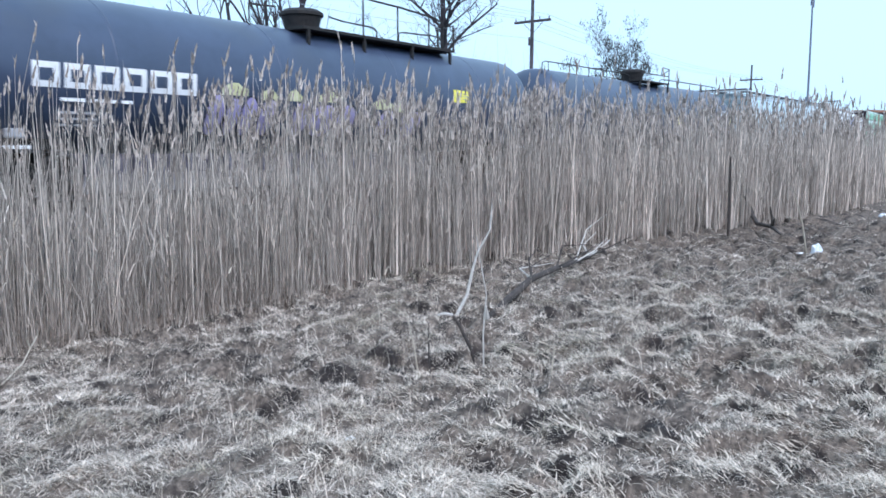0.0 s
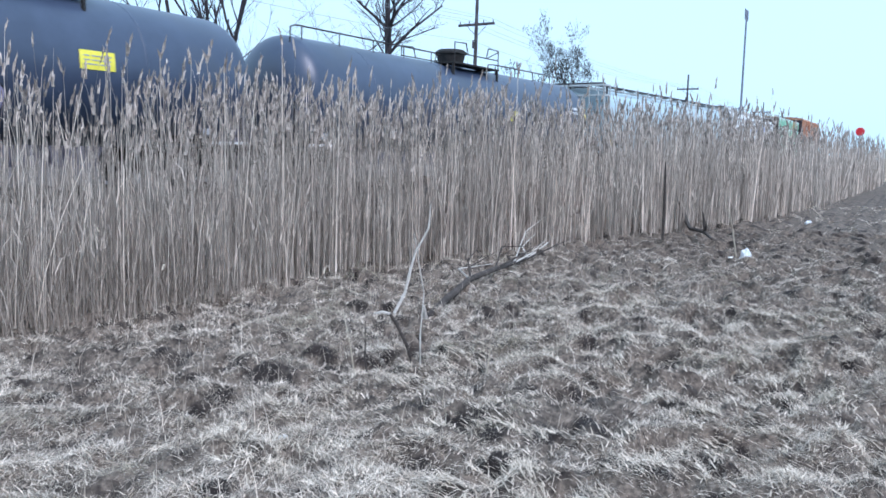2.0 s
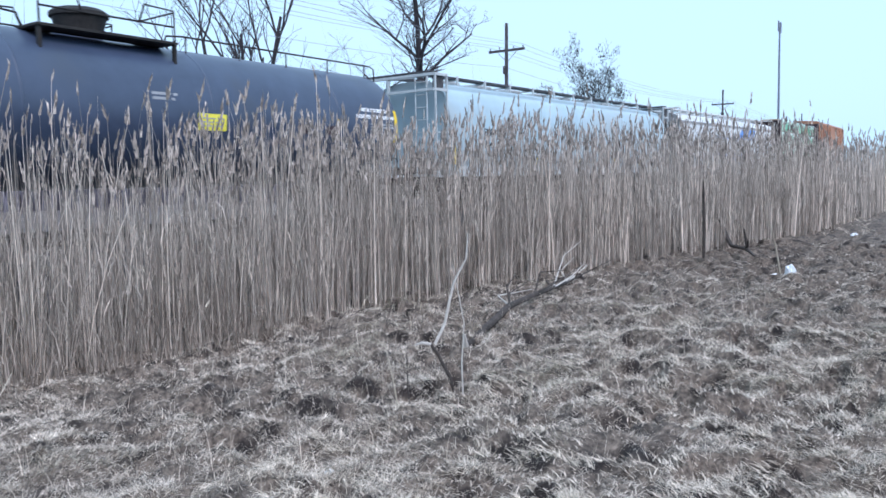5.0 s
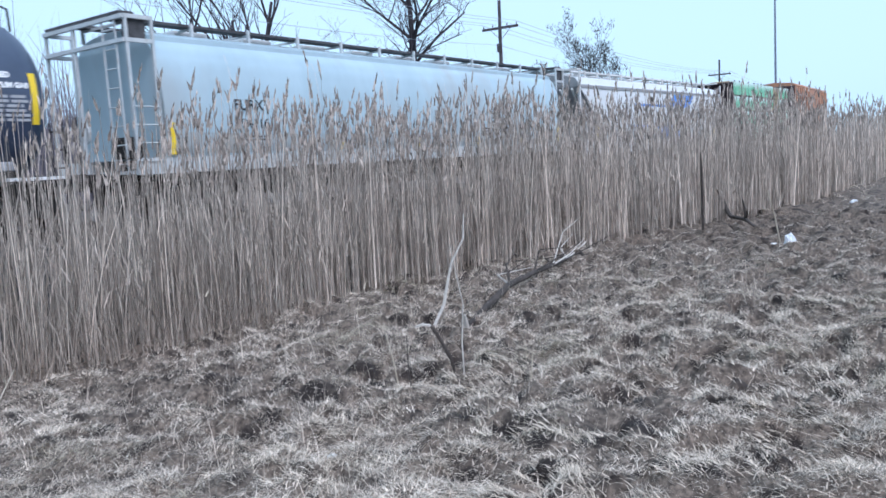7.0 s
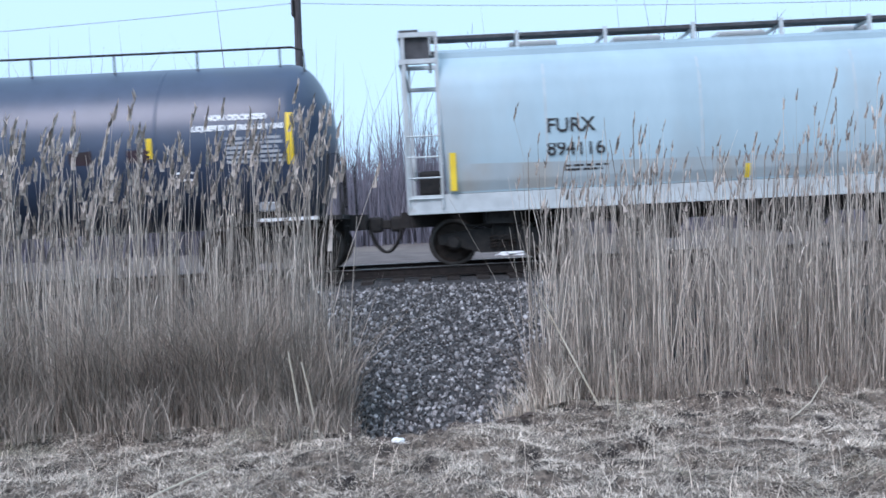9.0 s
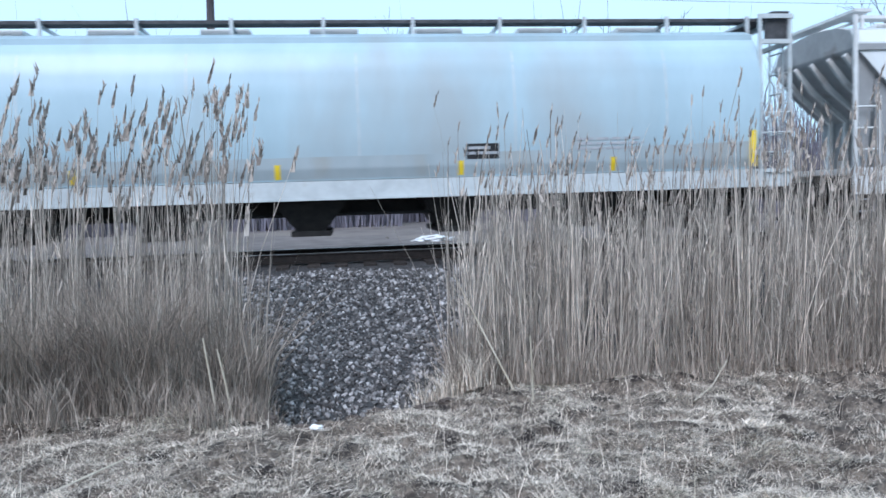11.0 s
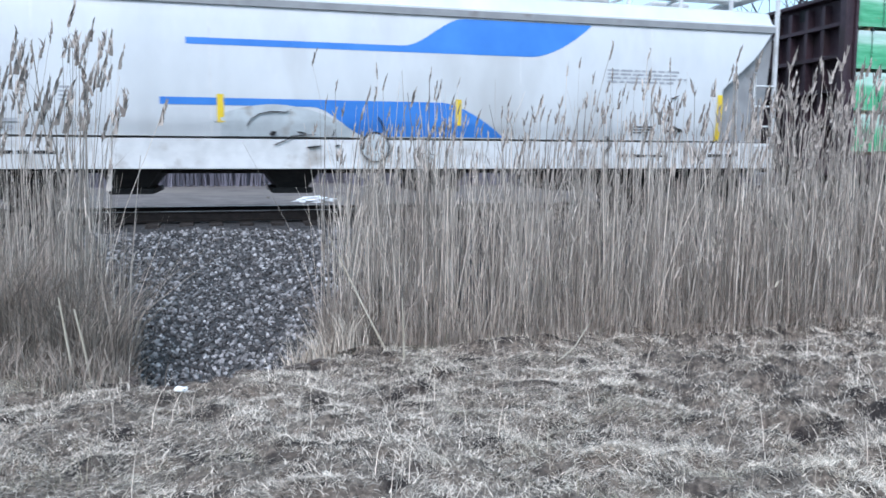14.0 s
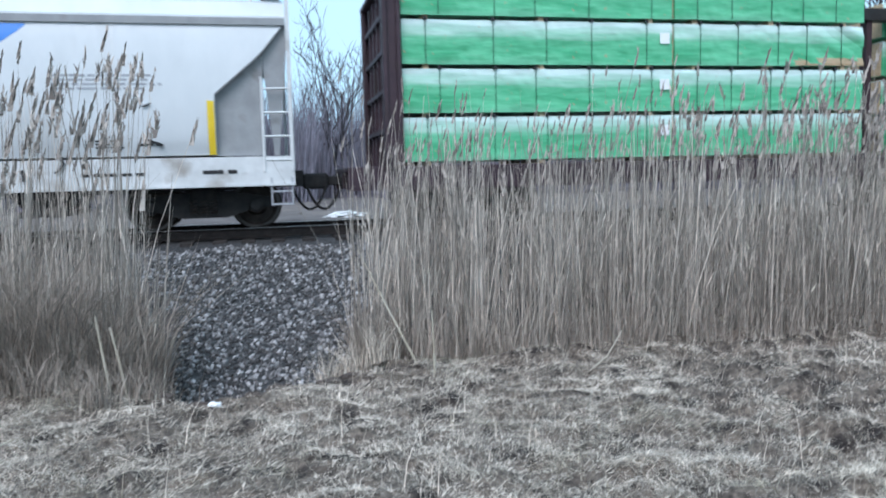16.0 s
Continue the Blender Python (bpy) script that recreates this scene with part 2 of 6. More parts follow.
M_MAST = material("grey_steel_mast", (0.14, 0.16, 0.21), (0.22, 0.25, 0.31), 0.5, 0.3, scale=2, bump=0.05)
M_DEADWOOD = material("bleached_deadwood", (0.44, 0.41, 0.37), (0.66, 0.62, 0.57), 0.9, scale=12, bump=0.4, stretch=(1, 1, 4))
M_DARKWOOD = material("rotten_branch_wood", (0.028, 0.024, 0.022), (0.085, 0.07, 0.062), 0.95, scale=9, bump=0.6)
M_BAG = material("white_plastic_bag", (0.74, 0.78, 0.84), (0.86, 0.89, 0.93), 0.35, scale=9, bump=0.4)
M_BAGBLUE = material("blue_plastic_print", (0.12, 0.28, 0.55), (0.2, 0.38, 0.65), 0.35, scale=9, bump=0.2)
M_SOIL = material("dark_wet_soil", (0.05, 0.038, 0.034), (0.16, 0.13, 0.11), 0.95, scale=14, bump=0.8)
M_RED = material("red_sign_face", (0.55, 0.02, 0.03), (0.65, 0.03, 0.04), 0.4, scale=5, bump=0)
M_SNOW = material("old_snow", (0.82, 0.84, 0.86), (0.9, 0.91, 0.92), 0.7, scale=9, bump=0.3)


# ---- mesh helpers ----
def finish(bm, smooth=False):
    bmesh.ops.recalc_face_normals(bm, faces=bm.faces)
    for f in bm.faces:
        f.smooth = smooth


def part(name, bm, mat, parent=None, label="", smooth=False, m=None):
    """Links a bmesh as one mesh object under a thing or a part."""
    finish(bm, smooth)
    me = bpy.data.meshes.new(name)
    bm.to_mesh(me)
    bm.free()
    me.materials.append(mat)
    ob = new(name, me)
    if parent:
        ob.parent = parent
    if m is not None:
        ob.matrix_basis = m
    return tagged(ob, label)


def raw(name, verts, faces, mat, parent=None, label="", smooth=False):
    me = bpy.data.meshes.new(name)
    verts = np.asarray(verts, dtype=np.float32)
    faces = np.asarray(faces, dtype=np.int32)
    n = faces.shape[1]
    me.vertices.add(len(verts))
    me.vertices.foreach_set("co", verts.ravel())
    me.loops.add(faces.size)
    me.loops.foreach_set("vertex_index", faces.ravel())
    me.polygons.add(len(faces))
    me.polygons.foreach_set("loop_start", np.arange(len(faces), dtype=np.int32) * n)
    if smooth:
        me.polygons.foreach_set("use_smooth", np.ones(len(faces), dtype=bool))
    me.update(calc_edges=True)
    me.materials.append(mat)
    ob = new(name, me)
    if parent:
        ob.parent = parent
    return tagged(ob, label)


def empty(name, label, category, group="", m=None):
    ob = new(name)
    if m is not None:
        ob.matrix_basis = m
    return tagged(ob, label, category, group)


def box(bm, x0, x1, y0, y1, z0, z1, bevel=0.0):
    r = bmesh.ops.create_cube(bm, size=1.0, matrix=Matrix.Translation(((x0 + x1) / 2, (y0 + y1) / 2, (z0 + z1) / 2)) @ Matrix.Diagonal((x1 - x0, y1 - y0, z1 - z0, 1)))
    if bevel:
        es = {e for v in r["verts"] for e in v.link_edges}
        bmesh.ops.bevel(bm, geom=list(es), offset=bevel, segments=2, affect="EDGES", profile=0.5)
    return bm


def tube(bm, points, radii, sides=6, caps=True):
    """A round bar through the points."""
    pts = [Vector(p) for p in points]
    if not hasattr(radii, "__len__"):
        radii = [radii] * len(pts)
    rings = []
    side = None
    for i, p in enumerate(pts):
        d = (pts[min(i + 1, len(pts) - 1)] - pts[max(i - 1, 0)]).normalized()
        if side is None:
            side = d.orthogonal().normalized()
        side = (side - d * side.dot(d)).normalized()
        up = d.cross(side)
        rings.append([bm.verts.new(p + (side * math.cos(a) + up * math.sin(a)) * radii[i]) for a in [2 * math.pi * k / sides for k in range(sides)]])
    for a, b in zip(rings, rings[1:]):
        for k in range(sides):
            bm.faces.new((a[k], a[(k + 1) % sides], b[(k + 1) % sides], b[k]))
    if caps:
        bm.faces.new(rings[0][::-1])
        bm.faces.new(rings[-1])
    return bm


def prism(bm, outline, axis, lo, hi):
    """Extrudes a closed outline of (u, v) along an axis: y takes (x, z), x takes (y, z), z takes (x, y)."""
    def at(u, v, w):
        return {"y": (u, w, v), "x": (w, u, v), "z": (u, v, w)}[axis]
    a = [bm.verts.new(at(u, v, lo)) for u, v in outline]
    b = [bm.verts.new(at(u, v, hi)) for u, v in outline]
    n = len(outline)
    for i in range(n):
        bm.faces.new((a[i], a[(i + 1) % n], b[(i + 1) % n], b[i]))
    bm.faces.new(a[::-1])
    bm.faces.new(b)
    return bm


def lathe(bm, profile, axis="y", sides=24):
    """Turns (radius, along) pairs about an axis through the origin."""
    rings = []
    for r, w in profile:
        ring = []
        for k in range(sides):
            a = 2 * math.pi * k / sides
            u, v = r * math.cos(a), r * math.sin(a)
            ring.append(bm.verts.new({"y": (u, w, v), "x": (w, u, v), "z": (u, v, w)}[axis]))
        rings.append(ring)
    for a, b in zip(rings, rings[1:]):
        for k in range(sides):
            bm.faces.new((a[k], a[(k + 1) % sides], b[(k + 1) % sides], b[k]))
    bm.faces.new(rings[0][::-1])
    bm.faces.new(rings[-1])
    return bm


def text_mesh(name, body, size, mat, parent, m, label="", depth=0.004, bold=0.0, squeeze=1.0):
    """Lettering in the built-in font as a thin mesh, centred."""
    cu = bpy.data.curves.new(name, "FONT")
    cu.body, cu.size, cu.extrude, cu.offset = body, size, depth, bold
    cu.align_x, cu.align_y = "CENTER", "CENTER"
    tmp = bpy.data.objects.new(name, cu)
    me = bpy.data.meshes.new_from_object(tmp)
    bpy.data.objects.remove(tmp)
    me.materials.clear()
    me.materials.append(mat)
    ob = new(name, me)
    ob.parent = parent
    ob.matrix_basis = m @ Matrix.Diagonal((squeeze, 1, 1, 1))
    return tagged(ob, label)


# smooth value noise on arrays
_grid = np.random.RandomState(7).rand(256, 256)


def vnoise(x, y, s):
    x, y = np.asarray(x, float) / s + 1000.37, np.asarray(y, float) / s + 1000.71
    i, j = np.floor(x).astype(int), np.floor(y).astype(int)
    u, v = x - i, y - j
    u, v = u * u * (3 - 2 * u), v * v * (3 - 2 * v)
    g = lambda a, b: _grid[a % 256, b % 256]
    return (g(i, j) * (1 - u) + g(i + 1, j) * u) * (1 - v) + (g(i, j + 1) * (1 - u) + g(i + 1, j + 1) * u) * v - 0.5


# ---- the land ----
TRACK_Y = 15.2           # centre line of the track
FRONT_X = (-40, -6, -1.3, 1.5, 3.4, 6.2, 9.0, 13.5, 18.8, 25.4, 40, 70, 200)
FRONT_Y = (8.6, 8.6, 8.9, 8.95, 8.5, 8.25, 7.95, 7.6, 6.1, 4.6, 3.4, 2.6, 2.6)


def reed_front(x):
    return np.interp(x, FRONT_X, FRONT_Y)


def bend(x):
    """How far the line has swung towards the field at x."""
    x = np.asarray(x, float)
    u = np.clip(x - 45, 0, 20)
    return np.where(x < 5, 0.0, np.where(x < 45, (x - 5) ** 2 / 830, 1.928 + 0.0964 * (u - u * u / 40)))


LIP_X = (-30, -2.2, -1.5, -1.0, -0.5, 0.0, 1.05, 1.6, 2.4, 30)
LIP_Y = (8.0, 8.2, 7.9, 7.45, 7.33, 7.42, 8.15, 8.6, 8.3, 8.0)


def crevice(x, y):
    """1 in the winding cracks between clods of turf, 0 on them."""
    c = np.abs(vnoise(x, y, 0.33) + 0.45 * vnoise(x, y, 0.14))
    return np.exp(-(c / 0.085) ** 2) * (vnoise(x + 9, y, 1.1) > -0.25)


def ground_z(x, y, fine=True):
    x, y = np.asarray(x, float), np.asarray(y, float)
    r = np.hypot(x, y)
    t = np.clip(r / 7.6, 0, 1)
    z = -0.73 - 0.45 * t * t * (3 - 2 * t)
    z = np.where(r > 60, -1.18, z)
    # the bank falls into a ditch, then the bed of the line rises
    d = np.clip((y - np.interp(x, LIP_X, LIP_Y)) / 1.1, 0, 1)
    near = np.clip((30 - np.abs(x)) / 20, 0, 1)
    z = z - 0.58 * d * d * (3 - 2 * d) * (0.35 + 0.65 * near)
    y0, y = y, y + bend(x)
    bed = np.interp(y, (8.6, 9.3, 13.35, 13.6, 16.8, 17.1, 18.4, 20.5, 34, 4000), (-9, -1.75, -0.37, -0.34, -0.34, -0.37, -0.55, -0.2, 0.02, 0.02))
    bed = np.where(y < 8.6, -9, bed)
    z = np.maximum(z, bed - 0.05)
    if fine:
        rough = np.clip((x - 3) / 3, 0, 1)      # torn-up turf towards the verge
        k = np.clip((60 - r) / 30, 0, 1) * np.where((y > 9.2), 0.2, 1.0)
        z = z + k * (0.16 * vnoise(x, y0, 2.3) + 0.12 * vnoise(x, y0, 0.7) + (0.10 + 0.10 * rough) * vnoise(x, y0, 0.26) + (0.06 + 0.09 * rough) * vnoise(x, y0, 0.14) - (0.07 + 0.09 * rough) * crevice(x, y0))
    return z


def spread(lo, hi, near_lo, near_hi, step, grow=1.22):
    mid = list(np.arange(near_lo, near_hi + step / 2, step))
    a, s = near_lo, step
    while a > lo:
        s *= grow
        a -= s
        mid.insert(0, a)
    b, s = mid[-1], step
    while b < hi:
        s *= grow
        b += s
        mid.append(b)
    return np.array(mid)


def grid_mesh(name, xs, ys, zf, mat, bent=False):
    X, Y = np.meshgrid(xs, ys)
    if bent:
        Y = Y - bend(X)
    V = np.stack([X.ravel(), Y.ravel(), zf(X, Y).ravel()], -1)
    nx, ny = len(xs), len(ys)
    i = (np.arange(ny - 1)[:, None] * nx + np.arange(nx - 1)[None]).ravel()
    return raw(name, V, np.stack([i, i + 1, i + 1 + nx, i + nx], -1), mat, smooth=True)


ground = grid_mesh("ground", spread(-2500, 2500, -9, 24, 0.075), spread(-2500, 2500, -0.5, 9.6, 0.06), ground_z, M_GROUND)
tagged(ground, "rough ground of matted dead turf and bare soil", "ground", kind="structure")


def bed_z(x, y):
    z = np.interp(y + bend(x), (9.0, 9.3, 13.35, 13.7, 13.95, 16.45, 16.7, 17.1, 18.4), (-1.85, -1.75, -0.36, -0.32, -0.215, -0.215, -0.32, -0.36, -0.53))
    k = np.where(np.abs(y + bend(x) - TRACK_Y) < 1.35, 0.3, 1.0)
    return z + k * (0.05 * vnoise(x, y, 0.9) + 0.03 * vnoise(x, y, 0.2))


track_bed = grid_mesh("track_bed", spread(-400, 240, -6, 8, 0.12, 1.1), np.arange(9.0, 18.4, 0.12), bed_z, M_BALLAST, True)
tagged(track_bed, "dark grey crushed-stone ballast bank under the railway, coloured as shaded gaps", "ballast", kind="structure")


yard = grid_mesh("gravel_yard", spread(-300, 260, -20, 60, 1.0), np.arange(19.0, 33.1, 0.5), lambda x, y: ground_z(x, y, False) + 0.035 + 0.04 * vnoise(x, y, 2.0), M_GRAVEL, True)
tagged(yard, "pale gravel strip beyond the railway", "gravel", kind="structure")


# ---- the railway line ----
def sweep(outline):
    """An outline of (y, z) carried along the bent line."""
    bm = bmesh.new()
    xs = list(np.arange(-150, 5, 30)) + list(np.arange(5, 240, 4.0))
    rings = [[bm.verts.new((x, yy - float(bend(x)), z)) for yy, z in outline] for x in xs]
    n = len(outline)
    for a, b in zip(rings, rings[1:]):
        for k in range(n):
            bm.faces.new((a[k], a[(k + 1) % n], b[(k + 1) % n], b[k]))
    return bm


def build_track():
    track = empty("railway_track", "two worn steel rails on dark creosoted ties", "railway track")
    tagged(track, kind="structure")
    foot = [(-0.075, 0), (0.075, 0), (0.075, 0.012), (0.012, 0.03), (0.012, 0.135), (0.034, 0.15), (0.034, 0.172), (-0.034, 0.172), (-0.034, 0.15), (-0.012, 0.135), (-0.012, 0.03), (-0.075, 0.012)]
    for y in (TRACK_Y - 0.75, TRACK_Y + 0.75):
        rail = part("rail", sweep([(y + a, -0.177 + b) for a, b in foot]), M_RAIL, track, "rust-brown steel rail")
        part("railhead", sweep([(y - 0.032, -0.004), (y + 0.032, -0.004), (y + 0.032, 0.002), (y - 0.032, 0.002)]), M_HEAD, rail, "polished running surface")
    bm = box(bmesh.new(), -0.115, 0.115, -1.3, 1.3, -0.18, 0, 0.012)
    finish(bm)
    me = bpy.data.meshes.new("tie")
    bm.to_mesh(me)
    bm.free()
    me.materials.append(M_TIE)
    rnd = random.Random(3)
    for i in range(120):
        ob = new("tie", me)
        ob.parent = track
        x = -15 + i * 0.53 + rnd.uniform(-0.02, 0.02)
        ob.matrix_basis = pose(x, TRACK_Y - float(bend(x)) + rnd.uniform(-0.03, 0.03), -0.183, 0, 0, rnd.uniform(-1, 1))
    return track


build_track()


# ---- rolling stock: each car's origin is at its middle on the rail head; -y faces the field ----
SPEED = -5.058
WHEELSETS = []


def build_truck(car, x, wheel_r=0.43):
    """A two-axle truck under a car."""
    side = [(-1.16, 0.40), (-1.16, 0.56), (-0.78, 0.62), (-0.45, 0.66), (0.45, 0.66), (0.78, 0.62), (1.16, 0.56), (1.16, 0.40), (0.78, 0.34), (0.40, 0.22), (-0.40, 0.22), (-0.78, 0.34)]
    truck = part("truck", box(bmesh.new(), -0.2, 0.2, -1.1, 1.1, 0.42, 0.74, 0.03), M_BLACK, car, "grimy cast-steel truck", m=pose(x, 0, 0))
    for y0, y1 in ((-1.06, -0.92), (0.92, 1.06)):
        part("side_frame", prism(bmesh.new(), side, "y", y0, y1), M_BLACK, truck)
    for sy in (-0.99, 0.99):
        for sx in (-0.17, 0.0, 0.17):
            bm = bmesh.new()
            pts = [(sx + 0.055 * math.cos(a), sy + (-0.09 if sy < 0 else 0.09) + 0.055 * math.sin(a), 0.28 + 0.24 * a / (math.pi * 8)) for a in np.linspace(0, math.pi * 8, 40)]
            tube(bm, pts, 0.018, 4)
            part("spring", bm, M_WHEEL, truck)
    for sx in (-0.89, 0.89):
        for sy in (-1.0, 1.0):
            bm = bmesh.new()
            lathe(bm, [(0.09, -0.09), (0.13, -0.06), (0.13, 0.06), (0.09, 0.09)], "y", 12)
            part("bearing_cap", bm, M_BLACK, truck, m=pose(sx, sy * 1.06, wheel_r))
        bm = bmesh.new()
        prof = [(0.10, -0.86), (0.16, -0.84), (0.20, -0.78), (wheel_r - 0.1, -0.77), (wheel_r - 0.06, -0.83), (wheel_r - 0.004, -0.82), (wheel_r, -0.72), (wheel_r + 0.025, -0.70), (wheel_r + 0.025, -0.68), (0.14, -0.68), (0.08, -0.6),
                (0.08, 0.6), (0.14, 0.68), (wheel_r + 0.025, 0.68), (wheel_r + 0.025, 0.70), (wheel_r, 0.72), (wheel_r - 0.004, 0.82), (wheel_r - 0.06, 0.83), (wheel_r - 0.1, 0.77), (0.20, 0.78), (0.16, 0.84), (0.10, 0.86)]
        lathe(bm, prof, "y", 32)
        for k in range(3):      # drilled axle-cap bolts
            a = 2 * math.pi * k / 3
            box(bm, 0.06 * math.cos(a) - 0.015, 0.06 * math.cos(a) + 0.015, -0.885, -0.86, 0.06 * math.sin(a) - 0.015, 0.06 * math.sin(a) + 0.015)
        ws = part("wheelset", bm, M_WHEEL, truck, "rusty steel wheels with bright rims", m=pose(sx, 0, wheel_r))
        WHEELSETS.append((ws, sx, wheel_r))
        for f in ws.data.polygons:
            c = f.center
            if abs(math.hypot(c.x, c.z) - (wheel_r - 0.032)) < 0.03 and abs(c.y) > 0.8:
                f.material_index = 1
        ws.data.materials.append(M_TREAD)
    return truck


def build_coupler(car, x, sign):
    bm = bmesh.new()
    box(bm, min(x, x + sign * 0.62), max(x, x + sign * 0.62), -0.1, 0.1, 0.72, 0.90, 0.03)
    box(bm, min(x + sign * 0.5, x + sign * 0.78), max(x + sign * 0.5, x + sign * 0.78), -0.17, 0.15, 0.66, 0.96, 0.05)
    cp = part("coupler", bm, M_BLACK, car, "black knuckle coupler")
    bm = bmesh.new()
    pts = [(x + sign * (0.1 + 0.62 * u), -0.28, 0.70 - 0.42 * math.sin(math.pi * min(1, u * 1.0)) ** 0.8) for u in np.linspace(0, 1, 10)]
    tube(bm, pts, 0.026, 6)
    part("brake_hose", bm, M_BLACK, cp, "sagging rubber air hose")


def ladder(name, car, x0, x1, y, z0, z1, rungs, mat, r=0.022, along="x"):
    bm = bmesh.new()
    P = (lambda a, z: (a, y, z)) if along == "x" else (lambda a, z: (y, a, z))
    for a in (x0, x1):
        tube(bm, [P(a, z0), P(a, z1)], r * 1.3, 6)
    lad = part(name, bm, mat, car)
    for k in range(rungs):
        z = z0 + (z1 - z0) * (k + 0.5) / rungs
        part("rung", tube(bmesh.new(), [P(x0, z), P(x1, z)], r, 5), mat, lad)
    return lad


def decal(name, pts, y_of_z, car_part, mat, label="", lift=0.004, nz=10):
    """Paint on a car's curved side. pts: closed outline of (x, z), monotone along x: (x, z_low, z_high) rows."""
    bm = bmesh.new()
    cols = []
    for x, zl, zh in pts:
        cols.append([bm.verts.new((x, -(y_of_z(zl + (zh - zl) * k / nz) + lift), zl + (zh - zl) * k / nz)) for k in range(nz + 1)])
    for a, b in zip(cols, cols[1:]):
        for k in range(nz):
            try:
                bm.faces.new((a[k], b[k], b[k + 1], a[k + 1]))
            except ValueError:
                pass
    return part(name, bm, mat, car_part, label, smooth=True)


def bars(name, x0, x1, z0, z1, rows, y_of_z, car_part, mat, label="", seed=1, fill=0.55):
    """Lines of lettering too small to read."""
    rnd = random.Random(seed)
    bm = bmesh.new()
    h = (z1 - z0) / rows
    for r in range(rows):
        z = z1 - (r + 0.5) * h
        x = x0
        end = x1 - rnd.uniform(0, 0.2) * (x1 - x0)
        while x < end:
            w = min(rnd.uniform(1.2, 4.5) * h, end - x)
            y = -(y_of_z(z) + 0.005)
            box(bm, x, x + w, y - 0.002, y + 0.003, z - h * fill / 2, z + h * fill / 2)
            x += w + h * 0.6
    return tagged(part(name, bm, mat, car_part, label), kind="stuff")


def hopper_body(car, profile, xend, mat, label, end_mat=None):
    """Curved-side hopper shell: profile of (half width, z) from sill to ridge; xend(z) half length."""
    bm = bmesh.new()
    nx = 41
    fine = []
    for (y0, z0), (y1, z1) in zip(profile, profile[1:]):
        for k in range(3):
            fine.append((y0 + (y1 - y0) * k / 3, z0 + (z1 - z0) * k / 3))
    fine.append(profile[-1])
    grids = []
    for s in (-1, 1):
        g = []
        for y, z in fine:
            xe = xend(z)
            g.append([bm.verts.new((-xe + 2 * xe * i / (nx - 1), s * y, z)) for i in range(nx)])
        grids.append(g)
        for a, b in zip(g, g[1:]):
            for i in range(nx - 1):
                bm.faces.new((a[i], a[i + 1], b[i + 1], b[i]))
    L, R = grids
    for i in (0, nx - 1):
        for k in range(len(fine) - 1):
            bm.faces.new((L[k][i], R[k][i], R[k + 1][i], L[k + 1][i]))
    for i in range(nx - 1):
        bm.faces.new((L[0][i], R[0][i], R[0][i + 1], L[0][i + 1]))
        if profile[-1][0] > 0:
            bm.faces.new((L[-1][i], L[-1][i + 1], R[-1][i + 1], R[-1][i]))
    bmesh.ops.remove_doubles(bm, verts=bm.verts, dist=0.0005)
    ob = part("body", bm, mat, car, label, smooth=True)
    me = ob.data
    me.set_sharp_from_angle(angle=radians(35))
    # end faces take end_mat, a darker colour that carries their shade
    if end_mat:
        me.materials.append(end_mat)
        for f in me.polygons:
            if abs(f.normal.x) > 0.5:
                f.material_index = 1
    return ob


def interp_profile(profile):
    zs, ys = [p[1] for p in profile], [p[0] for p in profile]
    return lambda z: float(np.interp(z, zs, ys))


def running_board(car, half, z, post_z, mat_post, n, mat=None, label="dark grated roof walkway"):
    bm = bmesh.new()
    for y in (-0.62, 0.62):
        box(bm, -half, half, y - 0.17, y + 0.17, z - 0.03, z + 0.03)
    for x in (-half + 0.15, half - 0.15):
        box(bm, x - 0.17, x + 0.17, -1.40, 1.40, z - 0.034, z + 0.024)
    rb = part("roof_walkway", bm, mat or M_WALKWAY, car, label)
    for i in range(n):
        x = -half + 0.5 + (2 * half - 1.0) * i / (n - 1)
        bm = bmesh.new()
        box(bm, x - 0.03, x + 0.03, -0.85, -0.79, post_z, z + 0.06)
        box(bm, x - 0.03, x + 0.03, 0.79, 0.85, post_z, z + 0.06)
        box(bm, x - 0.025, x + 0.025, -0.82, 0.82, z - 0.085, z - 0.035)
        part("walkway_bracket", bm, mat_post, rb)
    return rb


def hatches(car, half, z, n, mat):
    for i in range(n):
        x = -half + 0.9 + (2 * half - 1.8) * i / (n - 1)
        part("roof_hatch", box(bmesh.new(), x - 0.45, x + 0.45, -0.33, 0.33, z - 0.12, z + 0.10, 0.03), mat, car)


def outlet_bay(car, x, ztop=1.0, zbot=0.32):
    bm = bmesh.new()
    top, bot = 0.70, 0.26
    a = [bm.verts.new((x + sx * top, sy * 1.3, ztop)) for sx, sy in ((-1, -1), (1, -1), (1, 1), (-1, 1))]
    b = [bm.verts.new((x + sx * bot, sy * 1.0, zbot + 0.1)) for sx, sy in ((-1, -1), (1, -1), (1, 1), (-1, 1))]
    for k in range(4):
        bm.faces.new((a[k], a[(k + 1) % 4], b[(k + 1) % 4], b[k]))
    bm.faces.new(a[::-1])
    bm.faces.new(b)
    bay = part("hopper_bay", bm, M_BLACK, car, "dark discharge chute")
    part("outlet_gate", box(bmesh.new(), x - 0.36, x + 0.36, -1.06, 1.06, zbot, zbot + 0.1, 0.015), M_BLACK, bay)


